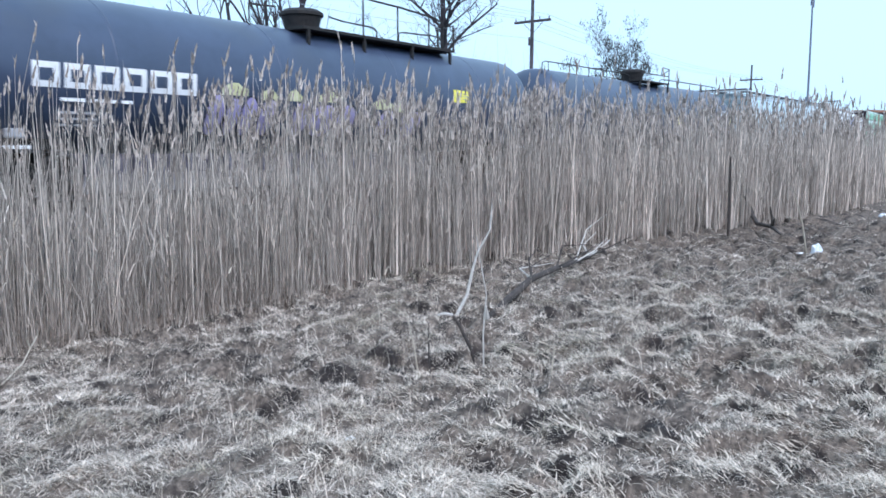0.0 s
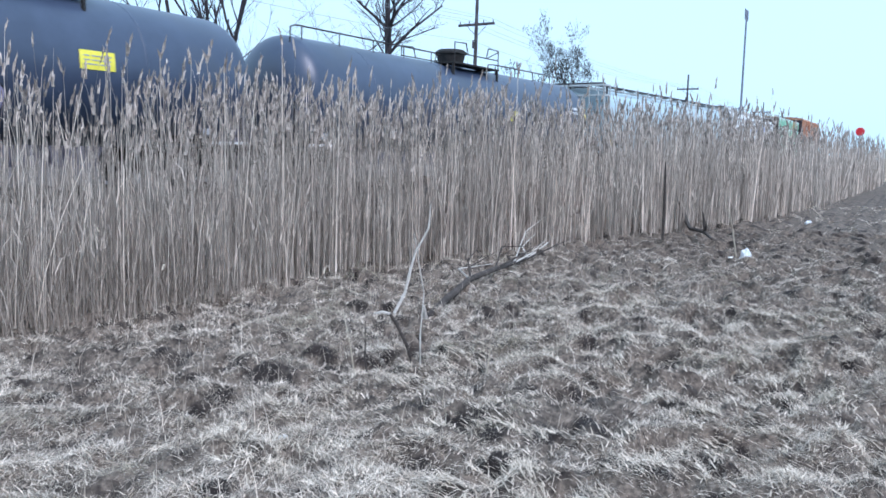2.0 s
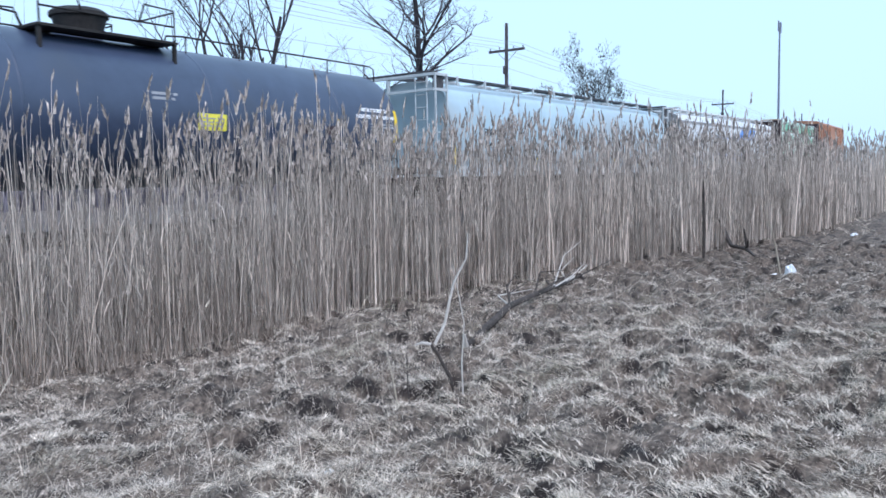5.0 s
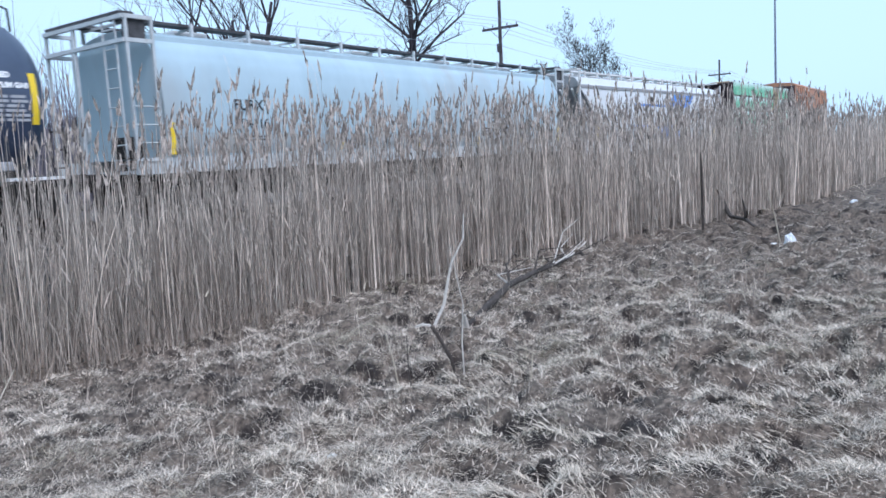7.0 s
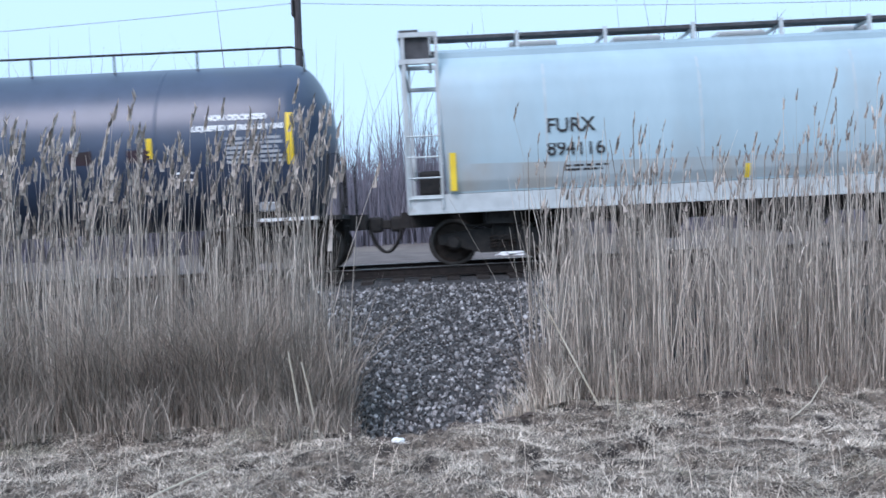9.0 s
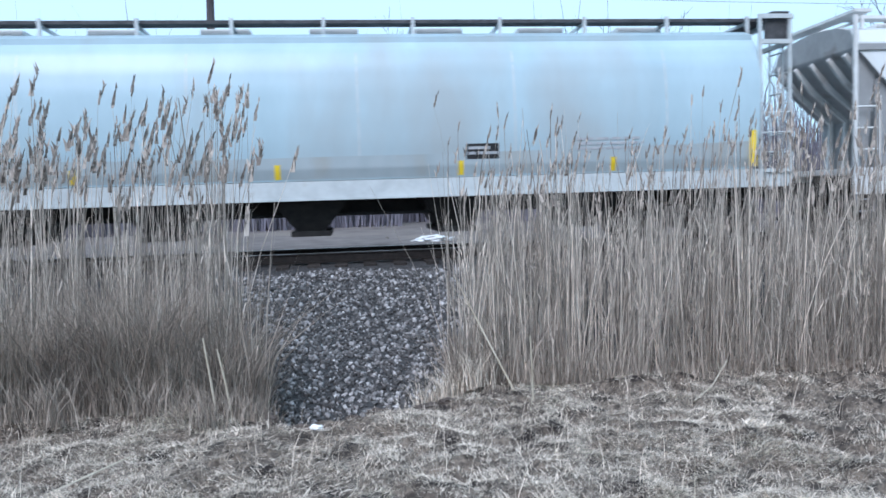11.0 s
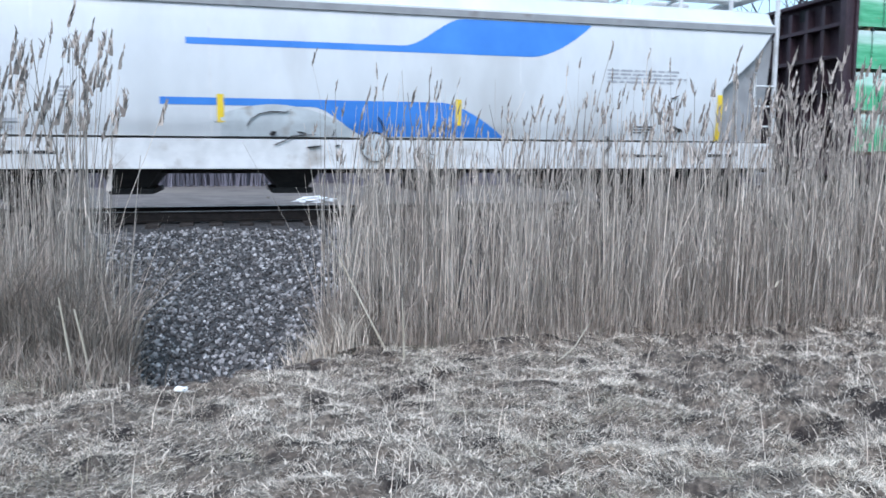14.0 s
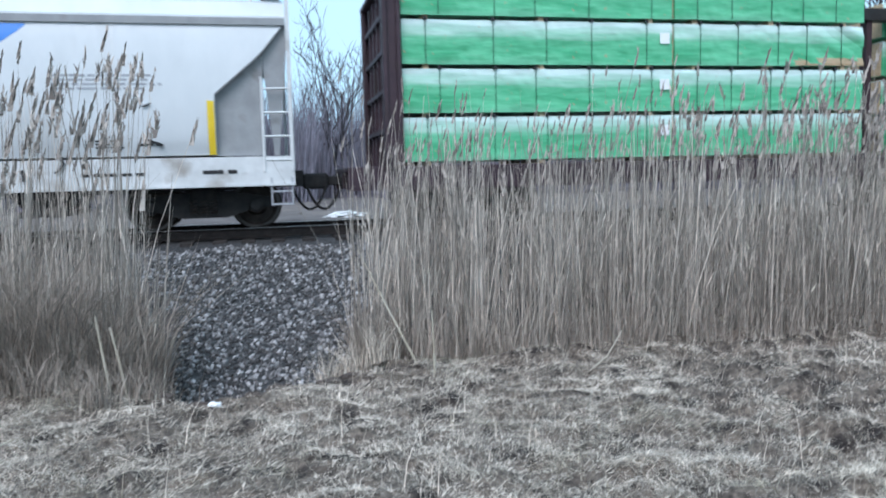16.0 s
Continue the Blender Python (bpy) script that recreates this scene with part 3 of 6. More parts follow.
def underframe(car, half, mat_sill, z0, z1, y=1.5):
    for s in (-1, 1):
        bm = bmesh.new()
        prism(bm, [(s * (y - 0.07), z0), (s * y, z0), (s * y, z1), (s * (y - 0.07), z1)], "x", -half, half)
        box(bm, -half, half, min(s * (y - 0.07), s * (y + 0.035)), max(s * (y - 0.07), s * (y + 0.035)), z0 - 0.012, z0 + 0.028)
        part("side_sill", bm, mat_sill, car)
    part("center_sill", box(bmesh.new(), -half - 0.2, half + 0.2, -0.32, 0.32, 0.72, 1.02), M_BLACK, car)
    part("brake_pipe", tube(bmesh.new(), [(-half + 1, -1.0, 0.72), (-3, -1.0, 0.70), (3, -1.0, 0.70), (half - 1, -1.0, 0.72)], 0.03, 6), M_BLACK, car)


def build_grey_hopper(cx):
    car = empty("covered_hopper", "pale grey curved-side covered hopper railcar, weathered, with black stencils", "railcar", "freight train", pose(cx, TRACK_Y, 0))
    half = 9.37
    prof = [(1.48, 1.3), (1.55, 1.5), (1.60, 1.95), (1.61, 2.4), (1.585, 2.85), (1.51, 3.25), (1.38, 3.55), (1.24, 3.70), (1.24, 3.80), (0.9, 3.92), (0.4, 3.99), (0.0, 4.01)]
    yz = interp_profile(prof)
    xe = lambda z: 8.64 + 0.05 * (z - 1.3) if z < 3.7 else 8.74
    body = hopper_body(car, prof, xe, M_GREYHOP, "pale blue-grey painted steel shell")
    for x in (-6.9, -4.2, -1.5, 1.35, 4.1, 6.9):
        decal("panel_seam", [(x - 0.014, 1.32, 3.62), (x + 0.014, 1.32, 3.62)], yz, body, M_GREYTRIM, lift=0.002, nz=18)
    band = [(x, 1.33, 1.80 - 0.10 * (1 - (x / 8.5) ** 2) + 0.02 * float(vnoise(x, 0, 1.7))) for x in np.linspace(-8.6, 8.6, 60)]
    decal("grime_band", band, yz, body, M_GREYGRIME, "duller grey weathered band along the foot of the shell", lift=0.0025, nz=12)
    underframe(car, half, M_GREYTRIM, 0.97, 1.29, 1.52)
    running_board(car, half, 4.17, 3.85, M_GREYTRIM, 12)
    hatches(car, 7.8, 4.05, 8, M_GREYTRIM)
    for x in (-4.8, -2.15, 0.45, 3.1, 5.6):
        outlet_bay(car, x)
    for s in (-1, 1):
        e = s * half
        # end cage: corner posts, cross bars, ladders
        bm = bmesh.new()
        for y in (-1.5, 1.5):
            for x in (e - s * 0.04, e - s * 0.62):
                box(bm, x - 0.027, x + 0.027, y - 0.03, y + 0.03, 1.0, 4.12)
        for z in (3.62, 4.08):
            box(bm, e - 0.04, e + 0.04, -1.5, 1.5, z - 0.04, z + 0.04)
            for y in (-1.5, 1.5):
                box(bm, min(e, e - s * 0.6), max(e, e - s * 0.6), y - 0.035, y + 0.035, z - 0.04, z + 0.04)
        cage = part("end_frame", bm, M_GREYTRIM, car, "light grey end frame with corner posts")
        part("end_platform", box(bmesh.new(), min(e, e - s * 0.75), max(e, e - s * 0.75), -1.48, 1.48, 0.98, 1.05), M_GREYTRIM, car)
        part("end_panel", box(bmesh.new(), min(e, e - s * 0.5), max(e, e - s * 0.5), -1.46, -1.43, 3.66, 4.04), M_WALKWAY, car, "dark top panel")
        ladder("side_ladder", cage, min(e - s * 0.02, e - s * 0.62), max(e - s * 0.02, e - s * 0.62), -1.55, 1.05, 2.5, 4, M_GREYTRIM, 0.016)
        ladder("end_ladder", cage, -1.2, -0.75, e, 1.0, 4.05, 8, M_GREYTRIM, 0.016, along="y")
        part("end_post", box(bmesh.new(), e - 0.03, e + 0.03, 0.3, 0.38, 1.0, 4.1), M_GREYTRIM, cage)
        bm = bmesh.new()
        lathe(bm, [(0.25, -0.03), (0.27, 0.0), (0.25, 0.03)], "x", 18)
        part("brake_wheel", bm, M_GREYTRIM, cage, m=pose(e - s * 0.1, 0.5, 1.9))
        part("brake_cylinder", box(bmesh.new(), min(e - s * 0.2, e - s * 0.6), max(e - s * 0.2, e - s * 0.6), -0.9, -0.3, 1.3, 1.75, 0.05), M_BLACK, car)
        part("reflector_strip", box(bmesh.new(), s * 8.55 - 0.055, s * 8.55 + 0.055, -1.62, -1.57, 1.34, 2.0), M_YELLOW, car, "yellow reflective strip")
        build_truck(car, s * 7.70)
        build_coupler(car, s * (half + 0.06), s)
        part("bolster_web", box(bmesh.new(), s * 7.70 - 0.3, s * 7.70 + 0.3, -1.3, 1.3, 0.74, 1.3), M_BLACK, car)
    for x in (-0.06, 3.12, 5.90, -3.4):
        decal("reflector_strip", [(x - 0.05, 1.33, 1.58), (x + 0.05, 1.33, 1.58)], yz, car, M_YELLOW, "yellow reflective strip", nz=3)
    Rm = lambda x, z: pose(x, -(yz(z) + 0.006), z, 90 - 4, 0, 0)
    text_mesh("stencil", "FURX", 0.34, M_INKBLACK, body, Rm(-6.48, 2.38), "black stencilled reporting mark", bold=0.006)
    text_mesh("stencil", "894116", 0.34, M_INKBLACK, body, Rm(-6.40, 1.98), "black stencilled car number", bold=0.006)
    bars("small_stencil", -6.6, -5.8, 1.58, 1.72, 2, yz, body, M_INKBLACK, seed=4)
    # black data panel
    decal("data_panel", [(3.22, 1.60, 1.87), (3.80, 1.60, 1.87)], yz, body, M_INKBLACK, "black data panel", nz=3)
    bars("panel_frame", 3.25, 3.78, 1.66, 1.84, 2, lambda z: yz(z) + 0.006, body, M_INKGREY, seed=2)
    bars("small_stencil", 5.2, 6.6, 1.7, 1.95, 3, yz, body, M_INKGREY, seed=6)
    return car


def build_white_hopper(cx):
    car = empty("covered_hopper", "off-white covered hopper railcar with blue swoosh stripes", "railcar", "freight train", pose(cx, TRACK_Y, 0))
    half = 8.22
    prof = [(1.50, 1.3), (1.57, 1.55), (1.60, 2.0), (1.60, 2.45), (1.58, 2.9), (1.54, 3.25), (1.49, 3.52), (1.52, 3.54), (1.52, 3.60), (1.43, 3.64), (1.30, 3.86), (0.9, 3.98), (0.4, 4.04), (0.0, 4.06)]
    yz = interp_profile(prof)
    xe = lambda z: float(np.interp(z, (1.3, 2.30, 2.95, 3.5), (6.95, 6.95, 7.7, 8.15)))
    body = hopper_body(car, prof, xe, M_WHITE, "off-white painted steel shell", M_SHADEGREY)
    for x in (-5.4, -2.75, 0.0, 2.7, 5.4):
        decal("panel_seam", [(x - 0.012, 1.32, 3.44), (x + 0.012, 1.32, 3.44)], yz, body, M_WHITETRIM, lift=0.002, nz=16)
    # shadow line under the eave, painted as a grey angle
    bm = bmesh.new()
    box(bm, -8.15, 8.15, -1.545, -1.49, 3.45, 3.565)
    part("eave_rail", bm, M_SHADEGREY, car, "eave angle coloured grey for its shadow line")
    underframe(car, half, M_WHITETRIM, 0.77, 1.26, 1.54)
    running_board(car, 8.1, 4.22, 3.86, M_WHITETRIM, 14, M_WHITETRIM, "white grated roof walkway")
    hatches(car, 7.4, 4.1, 8, M_WHITETRIM)
    for x in (-4.1, -1.4, 1.35, 4.05):
        outlet_bay(car, x)
    for s in (-1, 1):
        e = s * half
        # end sheet recessed under the slope, its shade painted in grey
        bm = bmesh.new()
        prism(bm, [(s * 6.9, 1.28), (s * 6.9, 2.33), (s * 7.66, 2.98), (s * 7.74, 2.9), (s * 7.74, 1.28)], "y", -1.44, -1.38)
        part("end_sheet", bm, M_SHADEGREY, car, "recessed end side sheet, its shade painted in grey")
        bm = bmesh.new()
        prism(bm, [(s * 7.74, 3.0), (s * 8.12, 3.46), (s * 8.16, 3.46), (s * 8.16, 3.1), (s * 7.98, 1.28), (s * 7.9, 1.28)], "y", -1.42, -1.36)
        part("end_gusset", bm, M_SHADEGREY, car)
        ladder("side_ladder", car, min(e - s * 0.02, e - s * 0.5), max(e - s * 0.02, e - s * 0.5), -1.54, 1.0, 2.6, 4, M_WHITETRIM, 0.02)
        part("corner_post", box(bmesh.new(), e - s * 0.03 - 0.035, e - s * 0.03 + 0.035, -1.55, -1.49, 1.0, 4.1), M_WHITETRIM, car)
        ladder("end_ladder", car, 0.8, 1.25, e - s * 0.05, 0.95, 3.6, 8, M_WHITETRIM, 0.016, along="y")
        part("end_platform", box(bmesh.new(), min(e, e - s * 1.3), max(e, e - s * 1.3), -1.48, 1.48, 1.15, 1.26), M_WHITETRIM, car)
        bm = bmesh.new()
        for y in (-1.15, -0.6, 0.0, 0.6, 1.15):
            part("slope_support", prism(bmesh.new(), [(s * 7.0, 1.28), (s * 7.12, 1.28), (s * 7.05, 2.28), (s * 7.82, 2.92), (s * 8.2, 3.4), (s * 8.14, 3.46), (s * 7.7, 2.98), (s * 6.97, 2.33)], "y", y - 0.04, y + 0.04), M_WHITETRIM, car)
        decal("reflector_strip", [(s * 6.88 - 0.055, 1.30, 2.19), (s * 6.88 + 0.055, 1.30, 2.19)], yz, car, M_YELLOW, "yellow reflective strip", lift=0.03, nz=4)
        bm = bmesh.new()
        for y in (-1.53,):
            for x in (e - s * 0.05, e - s * 0.40):
                box(bm, x - 0.015, x + 0.015, y - 0.015, y + 0.015, 0.42, 0.9)
            for z in (0.44, 0.66):
                box(bm, min(e - s * 0.05, e - s * 0.40), max(e - s * 0.05, e - s * 0.40), y - 0.015, y + 0.015, z - 0.015, z + 0.015)
        part("step", bm, M_INKGREY, car)
        build_truck(car, s * 6.65)
        build_coupler(car, s * (half - 0.1), s)
        part("bolster_web", box(bmesh.new(), s * 6.65 - 0.35, s * 6.65 + 0.35, -1.3, 1.3, 0.74, 1.25), M_BLACK, car)
    for x in (-2.6, 1.52):
        decal("reflector_strip", [(x - 0.055, 1.53, 1.99), (x + 0.055, 1.53, 1.99)], yz, car, M_YELLOW, "yellow reflective strip", lift=0.009, nz=3)
    # upper swoosh: thin line that flares into a broad parallelogram
    ss = lambda u: u * u * (3 - 2 * u)
    up = []
    for x in np.linspace(-3.12, 4.12, 60):
        top = 2.90 + 0.52 * ss(np.clip((x - 0.5) / 1.15, 0, 1))
        low = 2.79 if x < 2.9 else 2.79 + 0.60 * np.clip((x - 2.9) / 1.22, 0, 1) ** 1.7
        up.append((x, low, max(top, low + 0.002)))
    decal("upper_stripe", up, yz, body, M_BLUE, "blue swoosh stripe")
    lo = []
    for x in np.linspace(-3.55, 2.44, 60):
        top = 1.93 if x < 1.2 else 1.93 - 0.62 * np.clip((x - 1.2) / 1.22, 0, 1) ** 1.6
        low = 1.81 if x < -1.1 else 1.81 - 0.49 * ss(np.clip((x + 1.1) / 1.0, 0, 1))
        lo.append((x, min(low, top - 0.002), top))
    decal("lower_stripe", lo, yz, body, M_BLUE, "blue swoosh stripe")
    Rm = lambda x, z: pose(x, -(yz(z) + 0.006), z, 90 - 2, 0, 0)
    text_mesh("stencil", "ACFX", 0.36, M_INKBLACK, body, Rm(-6.32, 2.19), "black stencilled reporting mark", bold=0.012, squeeze=0.98)
    text_mesh("stencil", "51427", 0.36, M_INKBLACK, body, Rm(-6.30, 1.77), "black stencilled car number", bold=0.012, squeeze=0.98)
    bars("small_stencil", -6.75, -5.6, 1.36, 1.58, 2, yz, body, M_INKGREY, seed=3)
    bars("small_stencil", -5.05, -4.85, 1.82, 2.08, 4, yz, body, M_INKGREY, seed=5)
    bars("small_stencil", -6.2, -5.0, 0.97, 1.07, 1, lambda z: 1.54, car, M_INKBLACK, seed=8)
    bars("small_stencil", -7.2, -6.7, 0.93, 1.11, 2, lambda z: 1.54, car, M_INKBLACK, seed=9)
    bars("notice_text", 4.45, 6.15, 2.36, 2.64, 4, yz, body, M_INKGREY, "faint lines of small lettering", seed=12)
    bars("small_stencil", 5.05, 5.5, 1.42, 1.58, 3, yz, body, M_INKBLACK, seed=13)
    bars("small_stencil", 5.7, 6.1, 1.45, 1.52, 1, yz, body, M_INKBLACK, seed=14)
    bars("small_stencil", 4.8, 6.0, 0.95, 1.05, 1, lambda z: 1.54, car, M_INKBLACK, seed=15)
    bars("small_stencil", 6.7, 7.3, 0.95, 1.07, 1, lambda z: 1.54, car, M_INKBLACK, seed=16)
    # grime ring and scrawl by the middle outlet
    bm = bmesh.new()
    n = 28
    for k in range(n):
        a0, a1 = 2 * math.pi * k / n, 2 * math.pi * (k + 1) / n
        q = []
        for a, r in ((a0, 0.27), (a1, 0.27), (a1, 0.235), (a0, 0.235)):
            z = 1.13 + r * math.sin(a)
            q.append(bm.verts.new((0.0 + r * math.cos(a), -(max(yz(max(z, 1.3)), 1.54) + 0.05), z)))
        bm.faces.new(q)
    bm2 = bmesh.new()
    lathe(bm2, [(0.23, -0.003), (0.23, 0.003)], "y", 28)
    part("painted_disc", bm2, M_GREYTRIM, body, "pale sprayed disc", m=pose(0.0, -1.583, 1.13))
    part("painted_ring", bm, M_INKBLACK, body, "thin black sprayed ring")
    for stroke, thick in (([(3.93, 1.11), (3.96, 1.02), (3.94, 0.93)], 0.045), ([(4.46, 1.36), (4.52, 1.29), (4.55, 1.20), (4.50, 1.12), (4.42, 1.05)], 0.03),
                          ([(5.80, 1.55), (5.88, 1.56), (5.96, 1.52), (6.04, 1.50), (6.10, 1.46)], 0.028), ([(5.80, 2.10), (5.88, 2.12), (5.95, 2.16)], 0.02),
                          ([(-2.18, 1.48), (-2.11, 1.59), (-1.97, 1.68), (-1.78, 1.72), (-1.52, 1.71), (-1.46, 1.75)], 0.012),
                          ([(-1.80, 1.33), (-1.75, 1.36), (-1.70, 1.37)], 0.05), ([(-1.74, 1.16), (-1.55, 1.24), (-1.44, 1.31), (-1.27, 1.33), (-1.04, 1.34)], 0.013),
                          ([(-1.34, 1.385), (-1.26, 1.37), (-1.18, 1.35)], 0.022), ([(-1.18, 1.12), (-1.06, 1.13), (-0.94, 1.15)], 0.024),
                          ([(-0.75, 1.30), (-0.72, 1.37), (-0.70, 1.44)], 0.016), ([(-0.70, 1.14), (-0.66, 1.16), (-0.62, 1.16)], 0.02),
                          ([(0.05, 1.66), (0.12, 1.55), (0.16, 1.45), (0.21, 1.34)], 0.02), ([(0.97, 1.10), (0.99, 1.02), (1.06, 1.00)], 0.014)):
        pts = [(x, -(max(yz(max(z, 1.3)), 1.54) + 0.03), z) for x, z in stroke]
        part("paint_stroke", tube(bmesh.new(), pts, [thick * 0.7] + [thick] * (len(pts) - 2) + [thick * 0.5], 4), M_INKBLACK, body, "black sprayed stroke")
    decal("dirt_streak", [(-2.71, 1.525, 1.55), (-2.1, 1.475, 1.505), (-1.74, 1.47, 1.485)], yz, body, M_INKGREY, "thin grey dirt streak", nz=2)
    # pale painted arc under the lower stripe
    arc = []
    for x in np.linspace(-2.6, -0.35, 30):
        u = (x + 2.6) / 2.25
        arc.append((x, 1.31, 1.34 + 0.50 * math.sin(math.pi * min(1, 0.18 + 0.82 * u)) ** 0.7))
    decal("grey_arc", arc, yz, body, M_GREYTRIM, "pale grey painted arc", lift=0.007)
    return car


def build_tank(cx, graffiti):
    label = "dark grey tank railcar with white lettering and sprayed graffiti" if graffiti else "dark blue-grey tank railcar with white lettering and yellow placards"
    car = empty("tank_car", label, "railcar", "freight train", pose(cx, TRACK_Y, 0))
    R, zc, L = 1.54, 2.40, 9.45 if graffiti else 9.08
    bm = bmesh.new()
    prof = []
    for k in range(9):
        a = math.pi / 2 * k / 8
        prof.append((max(0.02, R * math.sin(a)), -L + 0.75 - 0.75 * math.cos(a)))
    prof += [(R, x) for x in np.linspace(-L + 1.4, L - 1.4, 12)]
    for k in range(9):
        a = math.pi / 2 * k / 8
        prof.append((max(0.02, R * math.cos(a)), L - 0.75 + 0.75 * math.sin(a)))
    lathe(bm, prof, "x", 64)
    bmesh.ops.translate(bm, verts=bm.verts, vec=(0, 0, zc))
    tank = part("tank", bm, M_TANK, car, "dark glossy painted tank shell", smooth=True)
    for x in (-6.1, -2.05, 2.05, 6.1):
        bm = bmesh.new()
        lathe(bm, [(R + 0.001, x - 0.025), (R + 0.006, x - 0.012), (R + 0.006, x + 0.012), (R + 0.001, x + 0.025)], "x", 64)
        bmesh.ops.translate(bm, verts=bm.verts, vec=(0, 0, zc))
        part("weld_seam", bm, M_TANK, tank, smooth=True)
    yz = lambda z: math.sqrt(max(0.0004, R * R - (z - zc) ** 2))
    # dome and platform
    bm = bmesh.new()
    lathe(bm, [(0.42, 3.86), (0.44, 4.02), (0.52, 4.32), (0.57, 4.34), (0.57, 4.42), (0.45, 4.50), (0.05, 4.52)], "z", 28)
    dome = part("dome", bm, M_BLACK, car, "black valve housing", smooth=False)
    if graffiti:
        # long walkway to one side of the valve housing, with a hooped end and a stub rail on the other
        plat = part("platform", box(bmesh.new(), -1.0, 5.2, -1.12, -0.5, 3.84, 3.91), M_BLACK, car, "long black grated walkway")
        for x in (-0.8, 1.2, 3.2, 5.0):
            part("platform_bracket", box(bmesh.new(), x - 0.03, x + 0.03, -1.12, -1.04, 3.4, 3.86), M_BLACK, plat)
        part("guard_rail", tube(bmesh.new(), [(1.15, -1.1, 3.9), (1.15, -1.1, 4.85), (2.6, -1.1, 4.82), (4.2, -1.1, 4.74), (4.55, -1.1, 4.66), (4.62, -1.1, 4.5), (4.62, -1.1, 3.9)], 0.028, 6), M_BLACK, plat)
        for x in (2.55, 3.95):
            part("rail_post", tube(bmesh.new(), [(x, -1.1, 3.9), (x, -1.1, 4.8)], 0.026, 6), M_BLACK, plat)
        part("end_hoop", tube(bmesh.new(), [(5.15, -1.1, 3.86), (5.15, -1.1, 4.62), (5.1, -0.55, 4.62), (5.1, -0.55, 3.86)], 0.034, 6), M_BLACK, plat)
        part("guard_rail", tube(bmesh.new(), [(0.5, -0.5, 4.35), (1.0, -0.5, 4.30), (2.2, -0.5, 4.28), (2.35, -0.5, 4.2), (2.35, -0.5, 3.9)], 0.022, 6), M_BLACK, plat)
        part("guard_rail", tube(bmesh.new(), [(3.3, -0.5, 3.9), (3.3, -0.5, 4.25), (3.5, -0.5, 4.3), (5.1, -0.55, 4.35)], 0.022, 6), M_BLACK, plat)
        part("stub_rail", tube(bmesh.new(), [(-2.2, -0.6, 3.78), (-2.2, -0.6, 4.3), (-1.4, -0.6, 4.34), (-1.4, -0.6, 3.84)], 0.026, 6), M_BLACK, car)
    else:
        bm = bmesh.new()
        box(bm, -1.5, 1.5, -1.15, -0.55, 3.86, 3.91)
        box(bm, -1.5, 1.5, 0.55, 1.15, 3.86, 3.91)
        box(bm, -1.5, -0.9, -0.55, 0.55, 3.86, 3.91)
        box(bm, 0.9, 1.5, -0.55, 0.55, 3.86, 3.91)
        plat = part("platform", bm, M_BLACK, car, "black grated platform")
        for x in (-1.45, 1.45):
            part("platform_bracket", box(bmesh.new(), x - 0.03, x + 0.03, -1.12, -1.04, 3.4, 3.88), M_BLACK, plat)
        for y in (-1.12, 1.12):
            bm = bmesh.new()
            tube(bm, [(-1.45, y, 3.9), (-1.45, y, 4.55), (-0.75, y, 4.58), (-0.6, y, 4.2)], 0.022, 6)
            tube(bm, [(1.45, y, 3.9), (1.45, y, 4.55), (0.75, y, 4.58), (0.6, y, 4.2)], 0.022, 6)
            tube(bm, [(-1.45, y, 4.22), (1.45, y, 4.22)], 0.02, 6)
            tube(bm, [(0.62, y, 4.22), (1.45, y, 4.52)], 0.02, 6)
            part("guard_rail", bm, M_BLACK, plat)
        # hand rail along the crown, both ways from the platform
        for s in (-1, 1):
            bm = bmesh.new()
            tube(bm, [(s * 1.5, -0.62, 3.85), (s * 1.6, -0.62, 4.12), (s * 2, -0.62, 4.16), (s * 8.4, -0.62, 4.16), (s * 8.6, -0.62, 4.10), (s * 8.62, -0.62, 3.7)], 0.022, 6)
            rail = part("hand_rail", bm, M_BLACK, car, "thin black safety rail")
            for k in range(5):
                part("rail_post", tube(bmesh.new(), [(s * (2.1 + 1.52 * k), -0.62, 3.78), (s * (2.1 + 1.52 * k), -0.62, 4.16)], 0.018, 5), M_BLACK, rail)
    # underframe at the ends
    for s in (-1, 1):
        bm = bmesh.new()
        prism(bm, [(s * 7.10, 0.95), (s * 7.30, 1.5), (s * 8.10, 1.5), (s * 8.40, 0.95)], "y", -0.9, 0.9)
        part("saddle", bm, M_BLACK, car)
        part("stub_sill", box(bmesh.new(), min(s * 6.78, s * 9.58), max(s * 6.78, s * 9.58), -0.3, 0.3, 0.72, 1.02), M_BLACK, car)
        bm = box(bmesh.new(), min(s * 7.25, s * 9.28), max(s * 7.25, s * 9.28), -1.48, 1.48, 0.95, 1.03)
        deck = part("end_platform", bm, M_BLACK, car)
        part("platform_edge", box(bmesh.new(), min(s * 7.80, s * 8.85), max(s * 7.80, s * 8.85), -1.5, -1.483, 0.965, 1.025), M_INKWHITE, deck, "white painted edge with small lettering")
        for y in (-1.4, 1.4):
            bm = tube(bmesh.new(), [(s * 8.96, y, 1.0), (s * 9.06, y, 2.1), (s * 9.24, y, 2.1), (s * 9.25, y, 1.0)], 0.024, 6)
            part("grab_rail", bm, M_BLACK, deck)
        ladder("end_ladder", deck, -0.9, -0.45, s * 9.25, 0.3, 2.05, 5, M_BLACK, 0.016, along="y")
        bm = bmesh.new()
        tube(bm, [(s * 7.93, -1.5, 1.0), (s * 7.93, -1.5, 0.55), (s * 8.28, -1.5, 0.55), (s * 8.28, -1.5, 1.0)], 0.018, 5)
